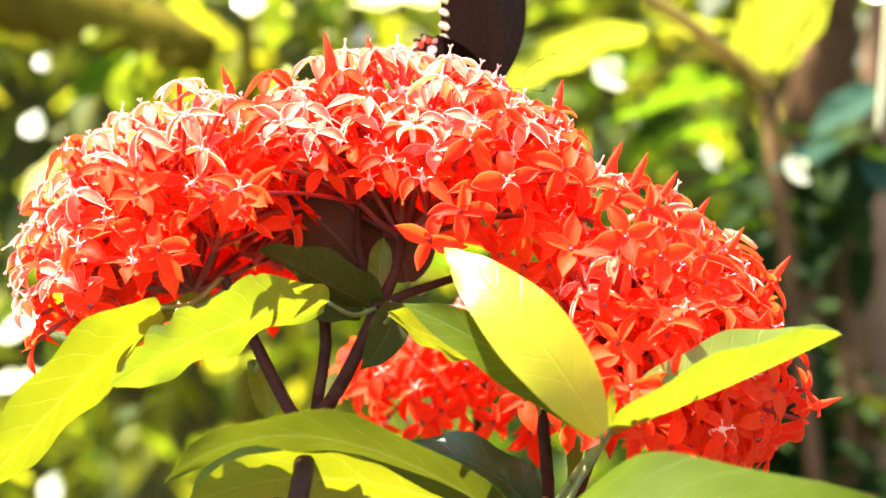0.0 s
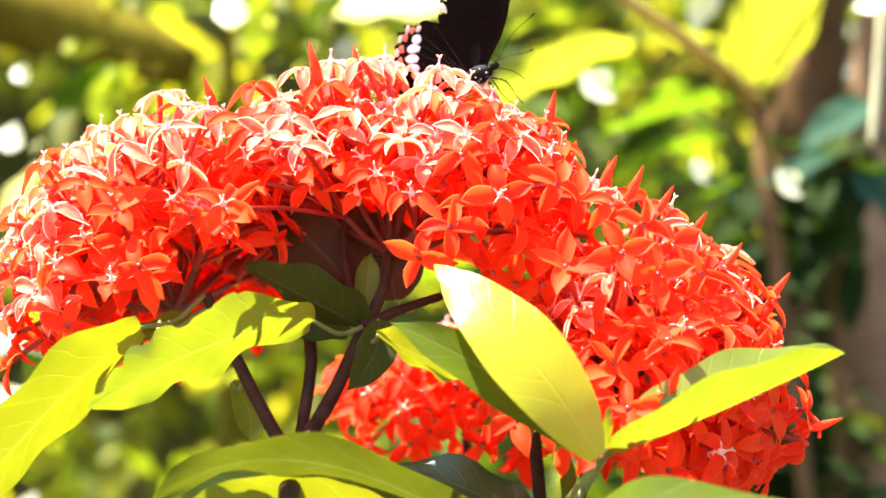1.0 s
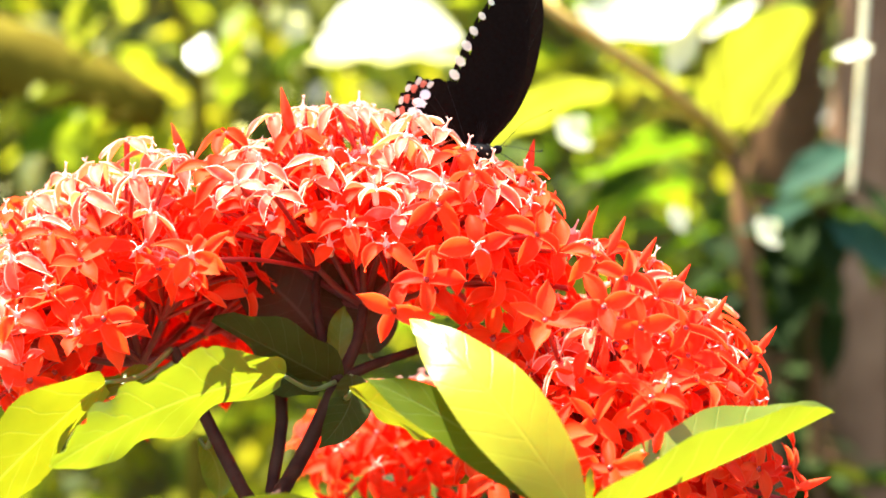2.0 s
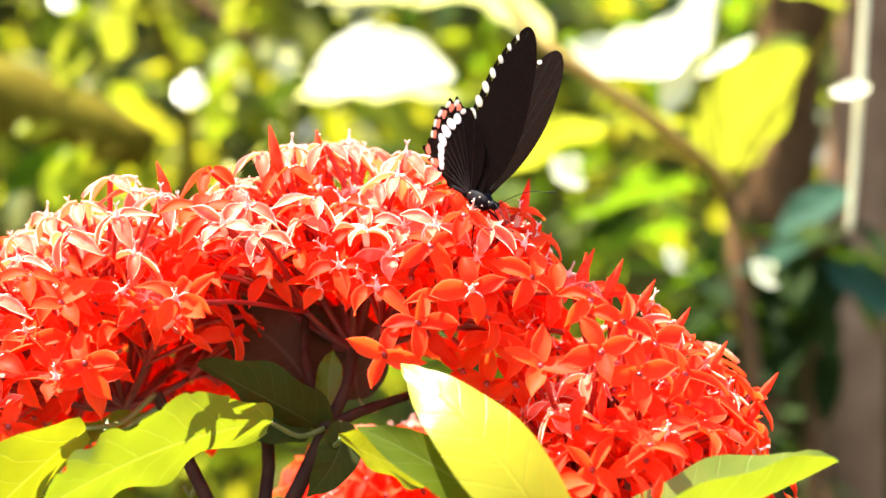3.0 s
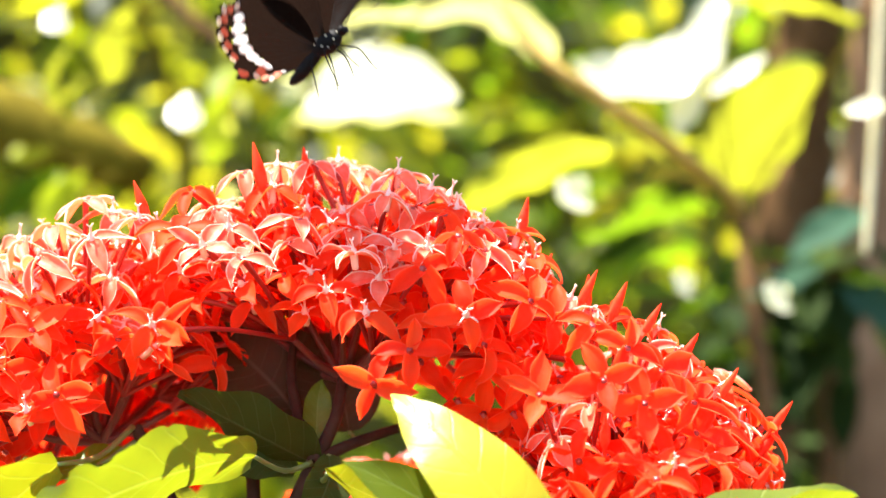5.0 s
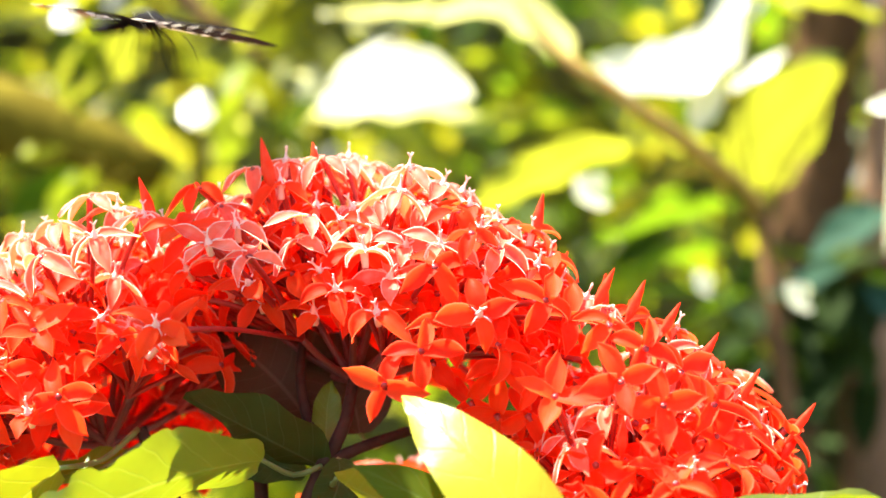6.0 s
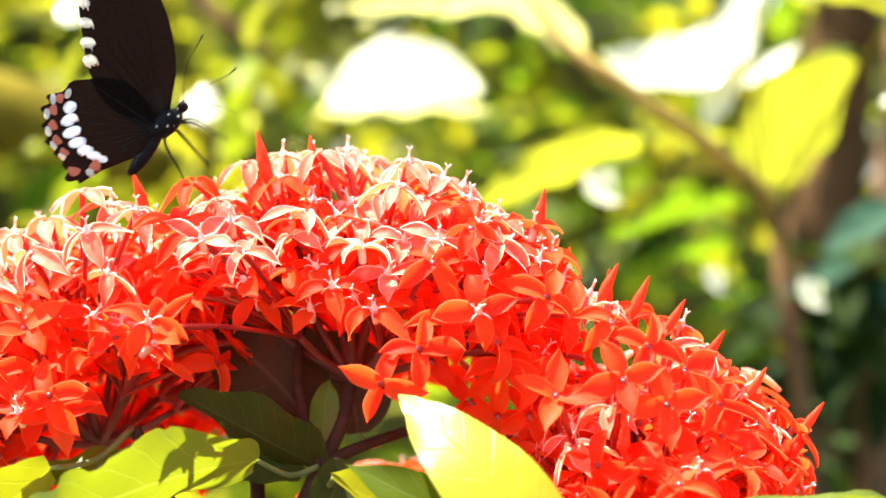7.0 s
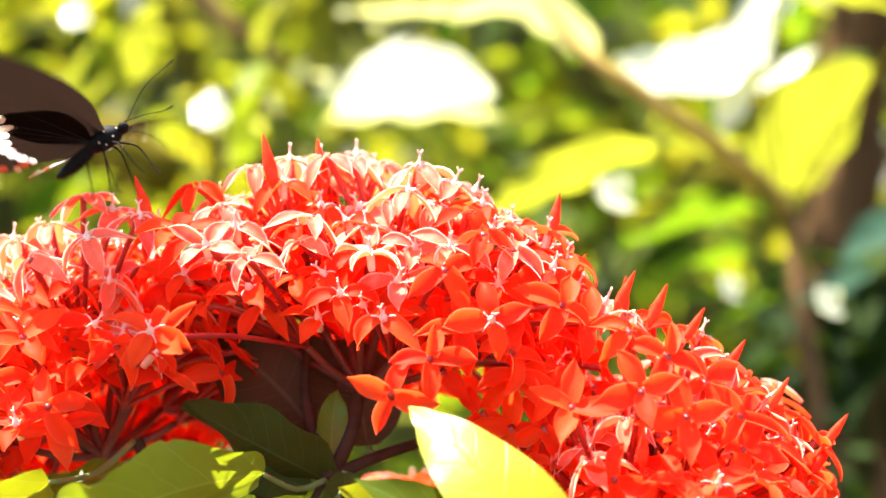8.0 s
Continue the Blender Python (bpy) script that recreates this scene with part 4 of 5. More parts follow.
    cluster((0.0540, 0.6440, 0.9548), (0.52, -0.06, 0.8), (0.080, 0.046, 0.059), 102, 236, "broad cluster of scarlet flowers sloping down, with pointed buds", 23,
            faces=(((0.0076, 0.6120, 1.0081), (-0.2, -0.9, 0.2)), ((0.0134, 0.6080, 1.0054), (0, -0.9, 0.3)), ((0.0199, 0.6060, 1.0026), (0.1, -0.9, 0.2)), ((0.0265, 0.6060, 1.0002), (0.1, -0.9, 0.1)), ((0.0190, 0.6040, 1.0100), (0, -0.9, 0.4)), ((0.0255, 0.6020, 1.0075), (0.1, -0.8, 0.5)), ((0.0168, 0.6120, 0.9985), (-0.1, -0.9, -0.1)), ((0.0233, 0.6100, 0.9952), (0, -0.9, -0.1)), ((0.0305, 0.6040, 0.9953), (0.1, -0.9, 0.2)), ((0.0327, 0.6000, 1.0034), (0.2, -0.8, 0.4)), ((0.0463, 0.6220, 1.0242), (0.4, -0.3, 0.9)), ((0.0507, 0.6120, 1.0212), (0.4, -0.4, 0.9)), ((0.0580, 0.6250, 1.0208), (0.4, -0.2, 0.9)), ((0.0626, 0.6150, 1.0180), (0.5, -0.4, 0.8)), ((0.0692, 0.6250, 1.0167), (0.5, -0.2, 0.9)), ((0.0736, 0.6150, 1.0115), (0.5, -0.4, 0.8)), ((0.0805, 0.6250, 1.0065), (0.6, -0.3, 0.8)), ((0.0845, 0.6150, 1.0017), (0.6, -0.4, 0.7)), ((0.0913, 0.6220, 0.9969), (0.7, -0.3, 0.7)), ((0.0958, 0.6180, 0.9913), (0.8, -0.3, 0.6)), ((0.0491, 0.5880, 1.0169), (0.3, -0.7, 0.6)), ((0.0572, 0.5850, 1.0113), (0.3, -0.8, 0.4)), ((0.0659, 0.5880, 1.0057), (0.4, -0.7, 0.5)), ((0.0737, 0.5880, 0.9980), (0.4, -0.7, 0.5)), ((0.0510, 0.5800, 1.0036), (0.0, -0.9, 0.2)), ((0.0607, 0.5800, 0.9981), (0.1, -0.9, 0.2)), ((0.0358, 0.5840, 1.0002), (0, -0.9, 0.4)), ((0.0450, 0.5800, 0.9844), (-0.3, -0.8, -0.2)), ((0.1066, 0.6180, 0.9491), (0.8, -0.4, -0.2)), ((0.0745, 0.5900, 0.9906), (0.4, -0.8, 0.3)), ((0.1081, 0.6220, 0.9580), (0.9, -0.3, 0.3)), ((0.0972, 0.6120, 0.9587), (0.5, -0.8, 0.1)), ((0.0962, 0.6160, 0.9434), (0.5, -0.6, -0.4)), ((0.0853, 0.6100, 0.9456), (0.2, -0.8, -0.4))),
            buds=(((0.0499, 0.6120, 1.0259), (0.45, -0.1, 0.9)), ((0.0576, 0.6120, 1.0226), (0.4, -0.1, 0.9)), ((0.0752, 0.6120, 1.0106), (0.55, -0.1, 0.85)), ((0.0852, 0.6120, 1.0017), (0.55, -0.1, 0.85)), ((0.0988, 0.6120, 0.9938), (0.6, -0.1, 0.8)), ((0.0661, 0.6120, 1.0182), (0.5, -0.1, 0.85)), ((0.0397, 0.6200, 1.0304), (0.35, 0, 1)), ((0.0514, 0.6300, 1.0244), (0.1, 0, 1)), ((0.0574, 0.6260, 1.0185), (0.05, 0, 1)), ((0.0730, 0.6200, 1.0052), (0.5, 0, 1)), ((0.0836, 0.6220, 0.9965), (0.6, 0, 0.8)), ((0.0968, 0.6180, 0.9876), (0.65, 0, 1)), ((0.1121, 0.6160, 0.9542), (1, -0.1, 0.35)), ((0.0913, 0.6280, 0.9908), (0.2, 0, 1))), sunlit_share=0.5, styles=0.12, spikes=14, bud_size=0.82)
    cluster((0.0112, 0.7140, 0.9553), (0.0, -0.25, 1), (0.046, 0.038, 0.026), 112, 72, "half-hidden cluster of scarlet flowers under the leaves", 31)
    return focus


# ---- the butterfly ----
def smooth_outline(points, closed=True, step=5):
    out, n = [], len(points)
    for i in range(n):
        p0, p1, p2, p3 = (Vector(points[(i + k) % n]) for k in (-1, 0, 1, 2))
        for k in range(step):
            u = k / step
            out.append(0.5 * (2 * p1 + (p2 - p0) * u + (2 * p0 - 5 * p1 + 4 * p2 - p3) * u * u + (3 * p1 - p0 - 3 * p2 + p3) * u**3))
    return out


FORE = [(0.0, 0.0), (4.5, 3.0), (10.5, 8.5), (15.5, 16.5), (18.5, 25.0), (20.5, 35.0), (20.0, 42.5), (17.0, 45.5), (12.5, 43.5), (6.5, 38.5), (1.2, 32.5), (-3.0, 26.0), (-6.6, 20.0), (-7.2, 13.0), (-4.5, 5.5)]
HIND = [(0.0, 0.0), (2.5, 7.5), (1.0, 16.0), (-6.5, 22.3), (-15.0, 24.6), (-19.0, 23.8), (-21.8, 20.5), (-24.2, 16.8), (-25.0, 13.0), (-24.6, 9.6), (-27.2, 6.2), (-25.6, 3.2), (-22.6, 2.2), (-18.8, 1.6), (-14.5, 0.2), (-8.0, -1.8), (-3.0, -1.6)]
MARGIN = ((-4.6, 21.8, 3.6), (-2.3, 25.3, 3.6), (0.4, 29.2, 3.5), (3.1, 33.0, 3.1), (6.2, 36.7, 2.6), (9.5, 40.0, 2.2), (12.8, 42.6, 1.7))
BAND = ((-14.2, 19.2, 3.4, 3.0), (-16.6, 16.8, 4.2, 2.8), (-18.2, 13.9, 4.6, 2.7), (-18.9, 10.9, 4.4, 2.6), (-18.6, 8.0, 3.9, 2.4), (-17.8, 5.5, 3.4, 2.1), (-16.8, 3.4, 2.6, 1.8))
HIND = [(0.88 * x, 0.90 * z) for x, z in HIND]


def wing_mesh(name, outline, scallop, bow, windows=()):
    """A wing between its hinge and its outline, open under the pale patches (place, size and turn)."""
    edge = smooth_outline([(x, z) for x, z in outline])
    n, rings = len(edge), 16
    hinge = Vector((-1.0, 1.0))
    verts, faces = [(0.0, 0.0, 0.0)], []
    for r in range(1, rings + 1):
        for i, p in enumerate(edge):
            q = p.copy()
            far = p.length
            if scallop and 15 < i < n * 0.72 and r == rings:
                q *= 1 + scallop * math.sin(i * 2 * math.pi / 5.0)
            w = hinge.lerp(q, r / rings)
            verts.append((w.x / 1000, bow * math.sin(math.pi * r / rings) * far / 25000, w.y / 1000))
    verts[0] = (hinge.x / 1000, 0, hinge.y / 1000)
    for i in range(n):
        faces.append((0, 1 + i, 1 + (i + 1) % n))
    for r in range(rings - 1):
        for i in range(n):
            a, b = 1 + r * n + i, 1 + r * n + (i + 1) % n
            mx, mz = (1000 * sum(verts[k][i] for k in (a, a + n, b + n, b)) / 4 for i in (0, 2))
            if not any(inside(mx - x, mz - z, l, w, turn) for x, z, l, w, turn in windows):
                faces.append((a, a + n, b + n, b))
    return mesh_of(name, verts, faces, WING)


def inside(dx, dz, length, width, turn):
    c, q = math.cos(radians(-turn)), math.sin(radians(-turn))
    return ((dx * c - dz * q) / length) ** 2 + ((dx * q + dz * c) / width) ** 2 < 0.21


def spot_mesh(name, mat, bend=0.0):
    """A raised patch of scales, 1 by 1, seen from both faces of the wing."""
    v, f = [], []
    n = 12
    for face in (-1, 1):
        c = len(v)
        v.append((0, face * 0.00016, 0))
        for r, h in ((0.6, 0.00015), (1.0, 0.00009)):
            for k in range(n):
                a = 2 * math.pi * k / n
                x, z = 0.5 * r * math.cos(a), 0.5 * r * math.sin(a)
                v.append((x + bend * (z * z - 0.1), face * h, z))
        for k in range(n):
            j = (k + 1) % n
            f.append((c, c + 1 + k, c + 1 + j))
            f.append((c + 1 + k, c + 1 + n + k, c + 1 + n + j, c + 1 + j))
    return mesh_of(name, v, f, mat)


SPOT, SPOT_CREAM, SPOT_RED = spot_mesh("spot", WHITE), spot_mesh("spot", CREAM), spot_mesh("lunule", RED, 0.9)


def patch(name, me, wing, x, z, length, width, turn, label=""):
    m = Matrix.Translation((x / 1000, 0, z / 1000)) @ Matrix.Rotation(radians(-turn), 4, "Y") @ Matrix.Diagonal((length / 1000, 1, width / 1000, 1))
    part_of(name, me, wing, m, label)


def veins(wing, ends, start=(0.0, 0.0)):
    for x, z in ends:
        v, f = tube_data([(start[0] / 1000, 0, start[1] / 1000), (x * 0.5 / 1000, 0, z * 0.52 / 1000), (x / 1000, 0, z / 1000)], [0.00010, 0.00006, 0.00004], 5)
        part_of("vein", mesh_of("vein", v, f, WING_VEIN), wing)


def ball(rx, ry, rz, seg=12, rings=8):
    v, f = [], []
    for i in range(rings + 1):
        t = math.pi * i / rings
        for k in range(seg):
            a = 2 * math.pi * k / seg
            v.append((rx * math.cos(t), ry * math.sin(t) * math.cos(a), rz * math.sin(t) * math.sin(a)))
    for i in range(rings):
        for k in range(seg):
            j = (k + 1) % seg
            f.append((i * seg + k, (i + 1) * seg + k, (i + 1) * seg + j, i * seg + j))
    return v, f


def moved(data, m):
    return [m @ Vector(p) for p in data[0]], data[1]


def build_butterfly():
    """Head towards +x, back towards +z, its right side towards -y."""
    fly = thing("butterfly", "black butterfly with a white hindwing band and red spots", "butterfly")
    part_of("thorax", mesh_of("thorax", *ball(0.0050, 0.0026, 0.0029), BODY), fly, pose(0.001, 0, 0, 0, 0, 0))
    v, f = tube_data([(-0.002, 0, -0.0005), (-0.005, 0, -0.0016), (-0.0085, 0, -0.0027), (-0.0118, 0, -0.0034), (-0.0134, 0, -0.0036)], [0.0016, 0.0018, 0.0018, 0.0013, 0.0004], 10)
    abdomen = part_of("abdomen", mesh_of("abdomen", v, f, BODY), fly)
    head = part_of("head", mesh_of("head", *ball(0.0015, 0.0013, 0.0013), BODY), fly, pose(0.0068, 0, 0.0004))
    for s in (-1, 1):
        part_of("eye", mesh_of("eye", *ball(0.0009, 0.0006, 0.0010, 8, 6), BODY), head, pose(0.0003, s * 0.0010, 0.0002))
        v, f = tube_data([(0.001, s * 0.0006, 0.001), (0.007, s * 0.0025, 0.0035 + s * 0.0035), (0.0125, s * 0.004, 0.004 + s * 0.0055), (0.0155, s * 0.0048, 0.0045 + s * 0.0062)], [0.00012, 0.00009, 0.0001, 0.00028], 5)
        part_of("antenna", mesh_of("antenna", v, f, BODY), head)
    v, f = tube_data([(0.001, 0, -0.001), (0.006, 0, -0.0045), (0.009, 0, -0.0095)], [0.00014, 0.00011, 0.00008], 5)
    part_of("proboscis", mesh_of("proboscis", v, f, BODY), head)
    for s in (-1, 1):
        for x, reach, drop in ((0.004, 0.006, -0.0125), (0.002, 0.0005, -0.0145), (-0.0005, -0.004, -0.0135)):
            v, f = tube_data([(x, s * 0.0015, -0.002), (x + reach * 0.45, s * 0.0045, -0.004), (x + reach * 0.75, s * 0.0045, drop * 0.75), (x + reach, s * 0.004, drop)], [0.0003, 0.00021, 0.00015, 0.0001], 5)
            part_of("leg", mesh_of("leg", v, f, BODY), fly)
        for x, z in ((0.003, 0.001), (0.0045, -0.0008), (0.001, -0.001), (-0.001, 0.0006), (0.0022, -0.002), (0.0056, 0.0008)):
            part_of("spot", mesh_of("spot", *ball(0.00026, 0.00026, 0.00026, 6, 4), CREAM), fly, pose(x, s * 0.0026 * math.sqrt(max(0.1, 1 - ((x - 0.001) / 0.0050) ** 2 - (z / 0.0029) ** 2)), z))
    wings = {}
    for s, side in ((-1, "right"), (1, "left")):
        fore = part_of("forewing", mesh_of("forewing", *wing_arrays(FORE, 0.0, 0.00008 * s, [(x, z, w * 0.72, w, 40) for x, z, w in MARGIN]), WING), fly)
        fore.location = (0.002, s * 0.0011, 0.001)
        for i, (x, z, w) in enumerate(MARGIN):
            patch("spot", SPOT_CREAM, fore, x, z, w * 0.72, w, 40, "cream margin spot" if i == 0 else "")
        veins(fore, [(x * 0.97, z * 0.97) for x, z in FORE[5:13]])
        hind = part_of("hindwing", mesh_of("hindwing", *wing_arrays(HIND, 0.035, -0.00008 * s, [(0.88 * x, 0.90 * z, l, w * 0.98, 178 - i * 8) for i, (x, z, l, w) in enumerate(BAND)]), WING), fly)
        hind.location = (-0.001, s * 0.0017, 0.0)
        for i, (x, z, l, w) in enumerate(BAND):
            patch("spot", SPOT, hind, 0.88 * x, 0.90 * z, l, w * 0.98, 178 - i * 8, "white band spot" if i == 0 else "")
        for x, z, l, w, a in ((-14.6, 22.6, 1.5, 2.0, -55), (-18.0, 21.4, 1.6, 2.2, -35), (-20.8, 18.4, 1.6, 2.2, -15), (-22.6, 14.8, 1.5, 2.2, 0), (-23.2, 11.2, 1.3, 2.0, 10), (-24.6, 5.8, 1.7, 2.6, 40), (-19.4, 3.4, 1.9, 2.6, 100)):
            patch("lunule", SPOT_RED, hind, 0.88 * x, 0.90 * z, l * 1.3, w * 1.2, a)
        for x, z, l, w, a in ((-12.2, 22.2, 1.0, 2.2, -60), (-16.2, 23.6, 1.0, 2.3, -40), (-20.0, 21.8, 1.0, 2.2, -40), (-22.8, 18.0, 1.0, 2.2, -25), (-24.2, 14.4, 0.9, 2.0, 0), (-24.4, 10.8, 0.9, 1.8, 20), (-21.6, 2.9, 1.3, 1.6, 80)):
            patch("spot", SPOT_CREAM, hind, 0.88 * x, 0.90 * z, l * 1.5, w * 1.15, a)
        veins(hind, [(x * 0.95, z * 0.95) for x, z in HIND[3:12]])
        wings[side] = (fore, hind)
    return fly, wings, abdomen


def wing_arrays(outline, scallop, bow, windows):
    me = wing_mesh("wing", outline, scallop, bow * 1000, windows)
    verts, faces = [tuple(v.co) for v in me.vertices], [tuple(p.vertices) for p in me.polygons]
    bpy.data.meshes.remove(me)
    return verts, faces


def wing_pose(at, open_by, swept):
    """A wing at its hinge: opened from upright by so many degrees to its own side, and swept back."""
    return Matrix.Translation(at) @ Matrix.Rotation(radians(open_by), 4, "X") @ Matrix.Rotation(radians(-swept), 4, "Y")


build_setting()
build_far_foliage()
build_back_shrubs()
build_ixora()
focus_cluster = build_flowers()
butterfly, wings, abdomen = build_butterfly()
cam.data.dof.use_dof = True
front = [o for o in focus_cluster.children if o.name.startswith("flower")]
cam.data.dof.focus_object = min(front, key=lambda o: abs(o.location.y + 0.036) + 0.2 * abs(o.location.z - 0.03))
cam.data.dof.aperture_fstop = 9.5


# ---- what moves ----
def beat(fore, hind, side, rows):
    """Wing strokes of one side: seconds, opening, sweep of the forewing, sweep of the hindwing."""
    walk(fore, [(t, wing_pose(FORE_AT[side], a * -side, b)) for t, a, b, c in rows])
    walk(hind, [(t, wing_pose(HIND_AT[side], a * -side * 0.95, c)) for t, a, b, c in rows])


FORE_AT = {-1: (0.002, -0.0011, 0.001), 1: (0.002, 0.0011, 0.001)}
HIND_AT = {-1: (-0.001, -0.0017, 0.0), 1: (-0.001, 0.0017, 0.0)}


def motions():
    walk(butterfly, [
        (0, pose(0.0142, 0.6570, 1.0486, 0, -4, -29)),
        (0.1, pose(0.0155, 0.6570, 1.0505, 0, -6, -30)),
        (0.3, pose(0.0169, 0.6520, 1.0539, 0, -12, -32)),
        (0.5, pose(0.0134, 0.6370, 1.0572, 0, -16, -30)),
        (0.8, pose(0.0136, 0.6320, 1.0554, 0, -18, -30)),
        (1, pose(0.0129, 0.6320, 1.0557, 0, -20, -30)),
        (1.2, pose(0.0129, 0.6320, 1.0563, 0, -20, -30)),
        (1.5, pose(0.0175, 0.6320, 1.0546, 0, -20, -30)),
        (1.7, pose(0.0180, 0.6320, 1.0522, 0, -16, -30)),
        (2.2, pose(0.0199, 0.6200, 1.0449, 0, 8, -22)),
        (2.8, pose(0.0205, 0.6120, 1.0441, -5, 24, -47)),
        (3, pose(0.0211, 0.6120, 1.0447, -5, 25, -52)),
        (3.2, pose(0.0210, 0.6120, 1.0452, -5, 25, -52)),
        (3.3, pose(0.0214, 0.6120, 1.0450, -5, 25, -53)),
        (3.5, pose(0.0221, 0.6120, 1.0448, -5, 26, -54)),
        (3.6, pose(0.0219, 0.6120, 1.0453, -5, 25, -53)),
        (3.8, pose(0.0188, 0.6000, 1.0502, 2, 4, -55)),
        (3.9, pose(0.0172, 0.6000, 1.0508, 4, 0, -54)),
        (4, pose(0.0169, 0.6000, 1.0523, 5, -1, -52)),
        (4.1, pose(0.0188, 0.6150, 1.0567, 4, -5, -50)),
        (4.2, pose(0.0114, 0.6100, 1.0622, 26, -15, -45)),
        (4.3, pose(0.0027, 0.6100, 1.0692, 52, -18, -42)),
        (4.4, pose(-0.0036, 0.6100, 1.0727, 14, -28, -28)),
        (4.5, pose(-0.0028, 0.6100, 1.0723, 0, -30, -20)),
        (4.6, pose(-0.0031, 0.6100, 1.0729, 0, -32, -35)),
        (4.7, pose(-0.0065, 0.6100, 1.0716, 0, -34, -48)),
        (4.9, pose(-0.0135, 0.6100, 1.0826, 0, -25, -40)),
        (5.05, pose(-0.0195, 0.6100, 1.0925, 0, -25, -30)),
        (5.2, pose(-0.0255, 0.6100, 1.1052, 0, -20, -20)),
        (5.4, pose(-0.0315, 0.6100, 1.1162, 0, -20, -20)),
        (5.6, pose(-0.0389, 0.6100, 1.1214, 0, -10, -20)),
        (5.8, pose(-0.0560, 0.6000, 1.1280, 0, -6, -24)),
        (5.9, pose(-0.0680, 0.6000, 1.1040, 4, -9, -14)),
        (6, pose(-0.0633, 0.6050, 1.0918, 2, 8, -12)),
        (6.1, pose(-0.0435, 0.6050, 1.0681, 4, -15, -25)),
        (6.2, pose(-0.0457, 0.6050, 1.0698, 0, -38, 5)),
        (6.3, pose(-0.0486, 0.6050, 1.0677, 0, -40, 5)),
        (6.4, pose(-0.0493, 0.6050, 1.0671, 0, -42, 5)),
        (6.5, pose(-0.0498, 0.6050, 1.0665, 0, -42, 5)),
        (6.6, pose(-0.0500, 0.6050, 1.0667, 0, -42, 5)),
        (6.7, pose(-0.0495, 0.6050, 1.0668, 0, -42, 5)),
        (6.8, pose(-0.0503, 0.6050, 1.0663, 0, -45, 5)),
        (6.9, pose(-0.0556, 0.6050, 1.0654, 0, -46, 5)),
        (7, pose(-0.0567, 0.6050, 1.0639, 0, -41, 5)),
        (7.1, pose(-0.0606, 0.6050, 1.0599, 0, -38, 5)),
        (7.2, pose(-0.0596, 0.6050, 1.0624, 0, -32, -8)),
        (7.3, pose(-0.0614, 0.6050, 1.0617, 0, -36, -8)),
        (7.4, pose(-0.0598, 0.6050, 1.0606, 0, -32, -8)),
        (7.5, pose(-0.0593, 0.6050, 1.0612, 0, -28, 5)),
        (7.6, pose(-0.0584, 0.6050, 1.0621, 0, -22, 5)),
        (7.7, pose(-0.0621, 0.6050, 1.0590, 0, -28, 5)),
        (7.8, pose(-0.0633, 0.6050, 1.0588, 0, -30, 5)),
        (7.9, pose(-0.0676, 0.6050, 1.0585, 0, -38, -8)),
        (8, pose(-0.0719, 0.6050, 1.0613, 3, -21, -20)),
    ])
    walk(abdomen, [(0, pose(0, 0, 0, 0, 12, 0)), (4.0, pose(0, 0, 0, 0, 14, 0)), (4.4, pose(0, 0, 0, 0, 0, 0)), (8.0, pose(0, 0, 0, 0, 0, 0))])
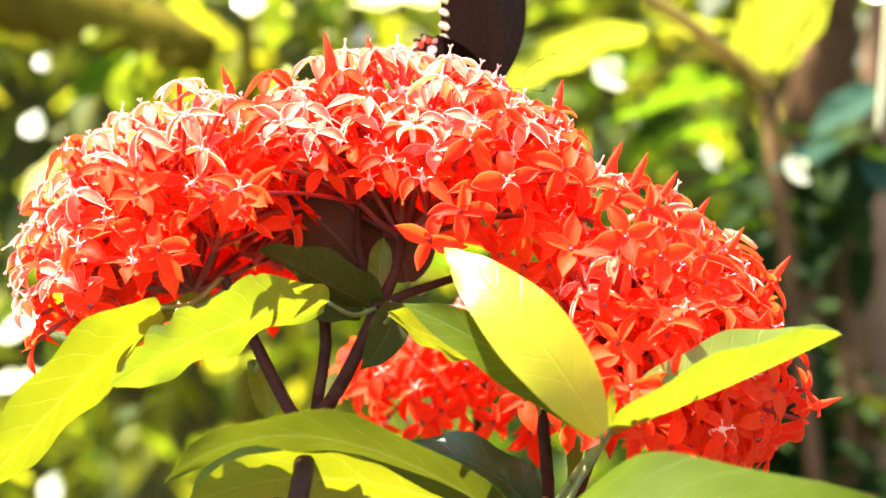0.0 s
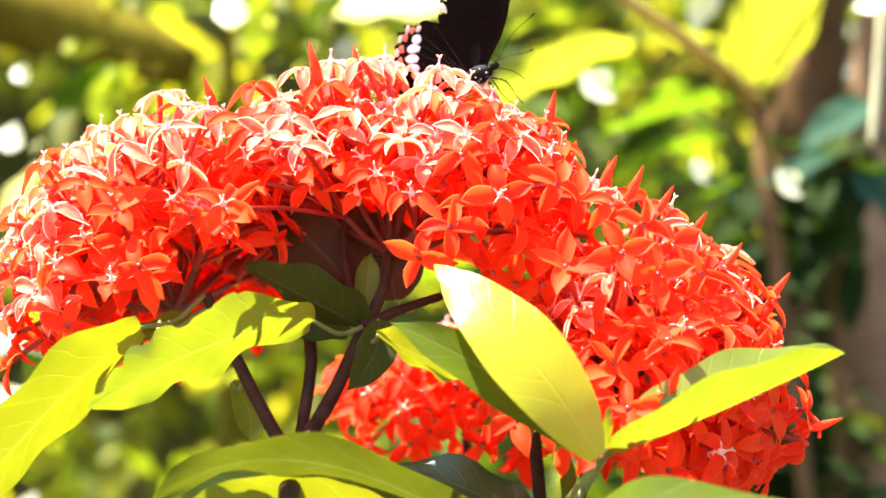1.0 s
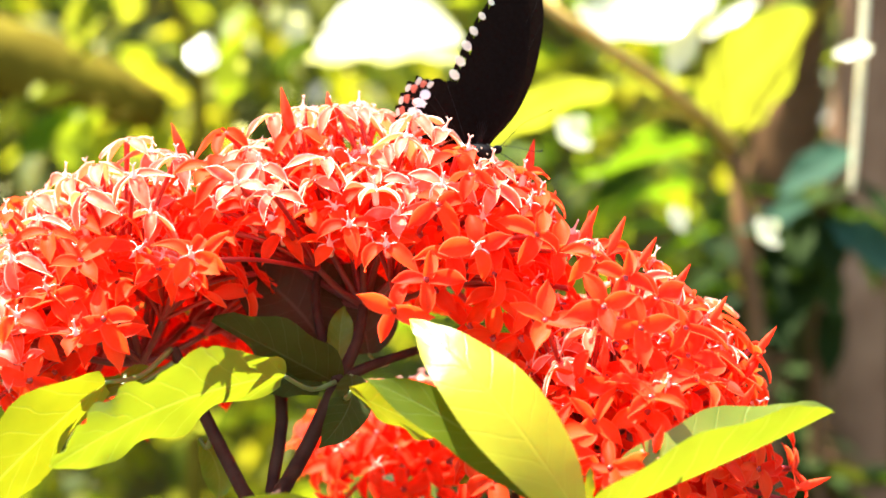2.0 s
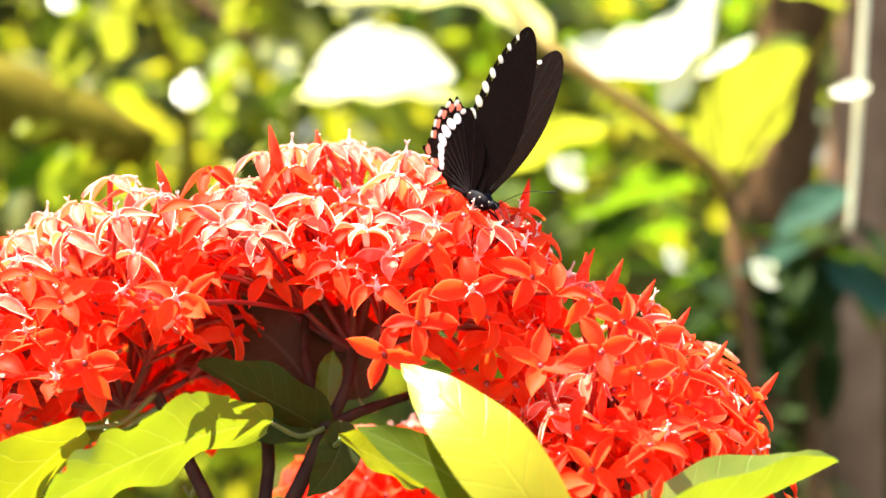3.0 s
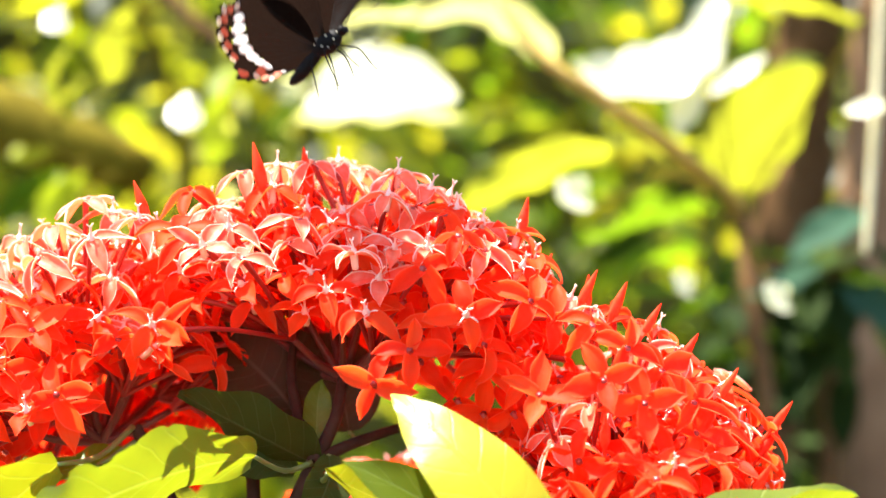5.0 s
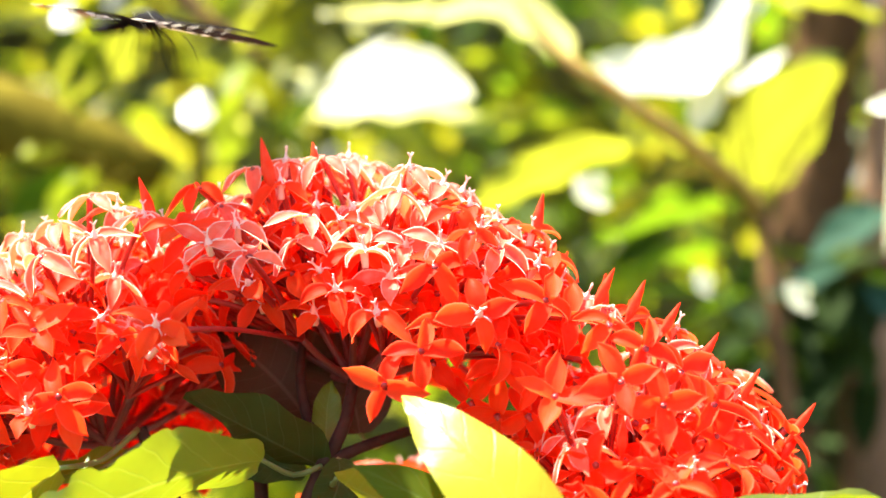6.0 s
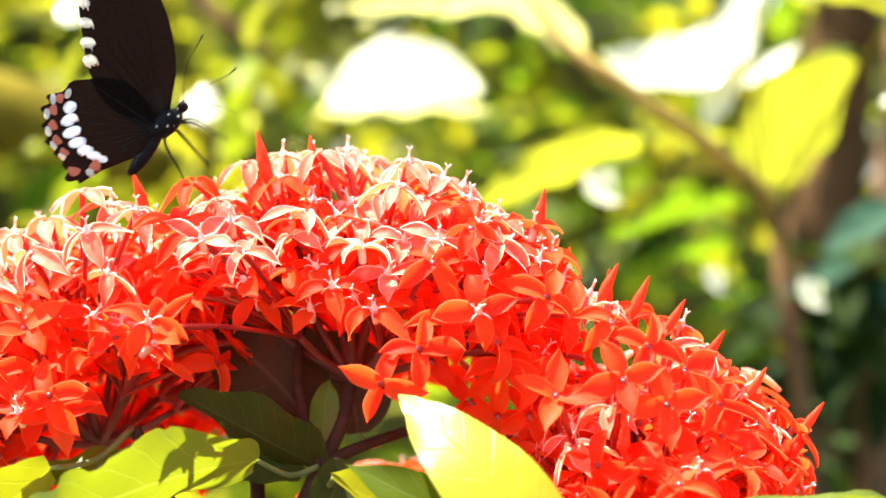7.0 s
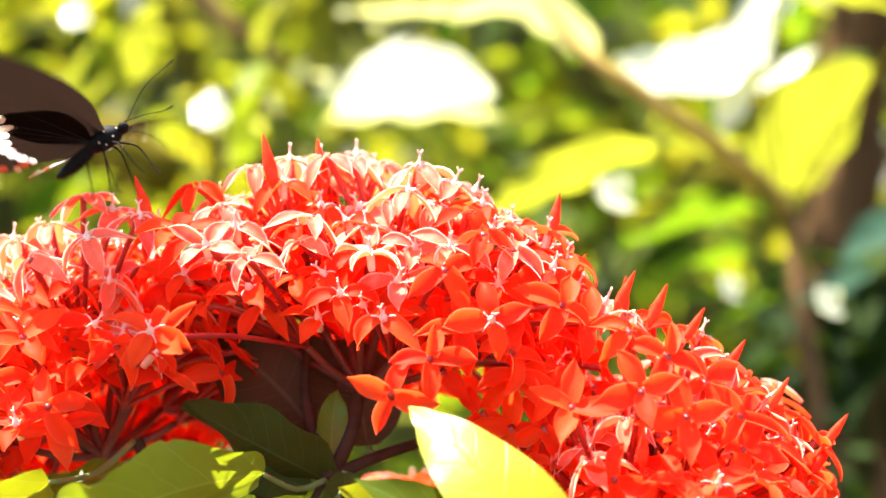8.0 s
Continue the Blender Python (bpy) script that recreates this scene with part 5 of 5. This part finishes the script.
    beat(*wings["right"], -1, [
        (0, 30, 16, 0),
        (0.1, 28, 12, 0),
        (0.3, 18, 4, 0),
        (0.5, 3, -6, 0),
        (0.8, 3, -6, 0),
        (1, 3, 0, 0),
        (1.2, 3, 0, 0),
        (1.5, 3, 0, 0),
        (1.7, 5, 0, 0),
        (2.2, 4, 10, 0),
        (2.8, 8, 17, 1),
        (3, 9, 17, 1),
        (3.2, 8, 17, 1),
        (3.3, 8, 15, 2),
        (3.5, 7, 12, 3),
        (3.6, 7, 12, 3),
        (3.8, 16, 0, -8),
        (3.9, 18, 0, -10),
        (4, 18, -2, -12),
        (4.1, 34, 6, 0),
        (4.2, 26, 14, 8),
        (4.3, 8, 19, 15),
        (4.4, 12, 8, 2),
        (4.5, 4, 0, 0),
        (4.6, 6, 0, 0),
        (4.7, 12, 0, 0),
        (4.9, 75, 0, 0),
        (5.05, 15, 0, 0),
        (5.2, 80, 0, 0),
        (5.4, 15, 0, 0),
        (5.6, 85, 0, 0),
        (5.8, 88, 0, 0),
        (5.9, 142, 0, 0),
        (6, 98, -27, -4),
        (6.1, 55, 10, 4),
        (6.2, 5, 0, 0),
        (6.3, 4, 0, 0),
        (6.4, 4, 0, 0),
        (6.5, 3, 0, 0),
        (6.6, 3, 0, 0),
        (6.7, 3, 0, 0),
        (6.8, 3, 0, 0),
        (6.9, 6, 0, 0),
        (7, 4, 0, 0),
        (7.1, 4, 0, 0),
        (7.2, 28, 18, 0),
        (7.3, 26, 18, 0),
        (7.4, 28, 20, 0),
        (7.5, 9, 14, 1),
        (7.6, 12, 0, 0),
        (7.7, 4, 0, 0),
        (7.8, 3, 0, 0),
        (7.9, 26, 18, 0),
        (8, 68, 28, -1),
    ])
    beat(*wings["left"], 1, [
        (0, 24, 24, 0),
        (0.1, 24, 18, 0),
        (0.3, 24, 6, 0),
        (0.5, 3, -6, 0),
        (0.8, 3, -6, 0),
        (1, 3, 0, 0),
        (1.2, 3, 0, 0),
        (1.5, 3, 0, 0),
        (1.7, 5, 0, 0),
        (2.2, 6, 10, 0),
        (2.8, 22, 40, 1),
        (3, 28, 42, 1),
        (3.2, 25, 42, 1),
        (3.3, 27, 42, 2),
        (3.5, 35, 44, 3),
        (3.6, 31, 42, 3),
        (3.8, 30, 36, -8),
        (3.9, 30, 33, -10),
        (4, 31, 30, -12),
        (4.1, 42, 20, 0),
        (4.2, 18, 14, 8),
        (4.3, 5, 19, 15),
        (4.4, 10, 8, 2),
        (4.5, 4, 0, 0),
        (4.6, 6, 0, 0),
        (4.7, 12, 0, 0),
        (4.9, 75, 0, 0),
        (5.05, 15, 0, 0),
        (5.2, 80, 0, 0),
        (5.4, 15, 0, 0),
        (5.6, 85, 0, 0),
        (5.8, 88, 0, 0),
        (5.9, 118, 0, 0),
        (6, 90, 0, -4),
        (6.1, 55, 2, 4),
        (6.2, 5, 0, 0),
        (6.3, 4, 0, 0),
        (6.4, 4, 0, 0),
        (6.5, 3, 0, 0),
        (6.6, 3, 0, 0),
        (6.7, 3, 0, 0),
        (6.8, 3, 0, 0),
        (6.9, 6, 0, 0),
        (7, 4, 0, 0),
        (7.1, 4, 0, 0),
        (7.2, 20, -6, 0),
        (7.3, 18, -6, 0),
        (7.4, 20, -6, 0),
        (7.5, 4, 4, 1),
        (7.6, 12, 0, 0),
        (7.7, 4, 0, 0),
        (7.8, 3, 0, 0),
        (7.9, 20, -6, 0),
        (8, 80, 25, -1),
    ])


motions()
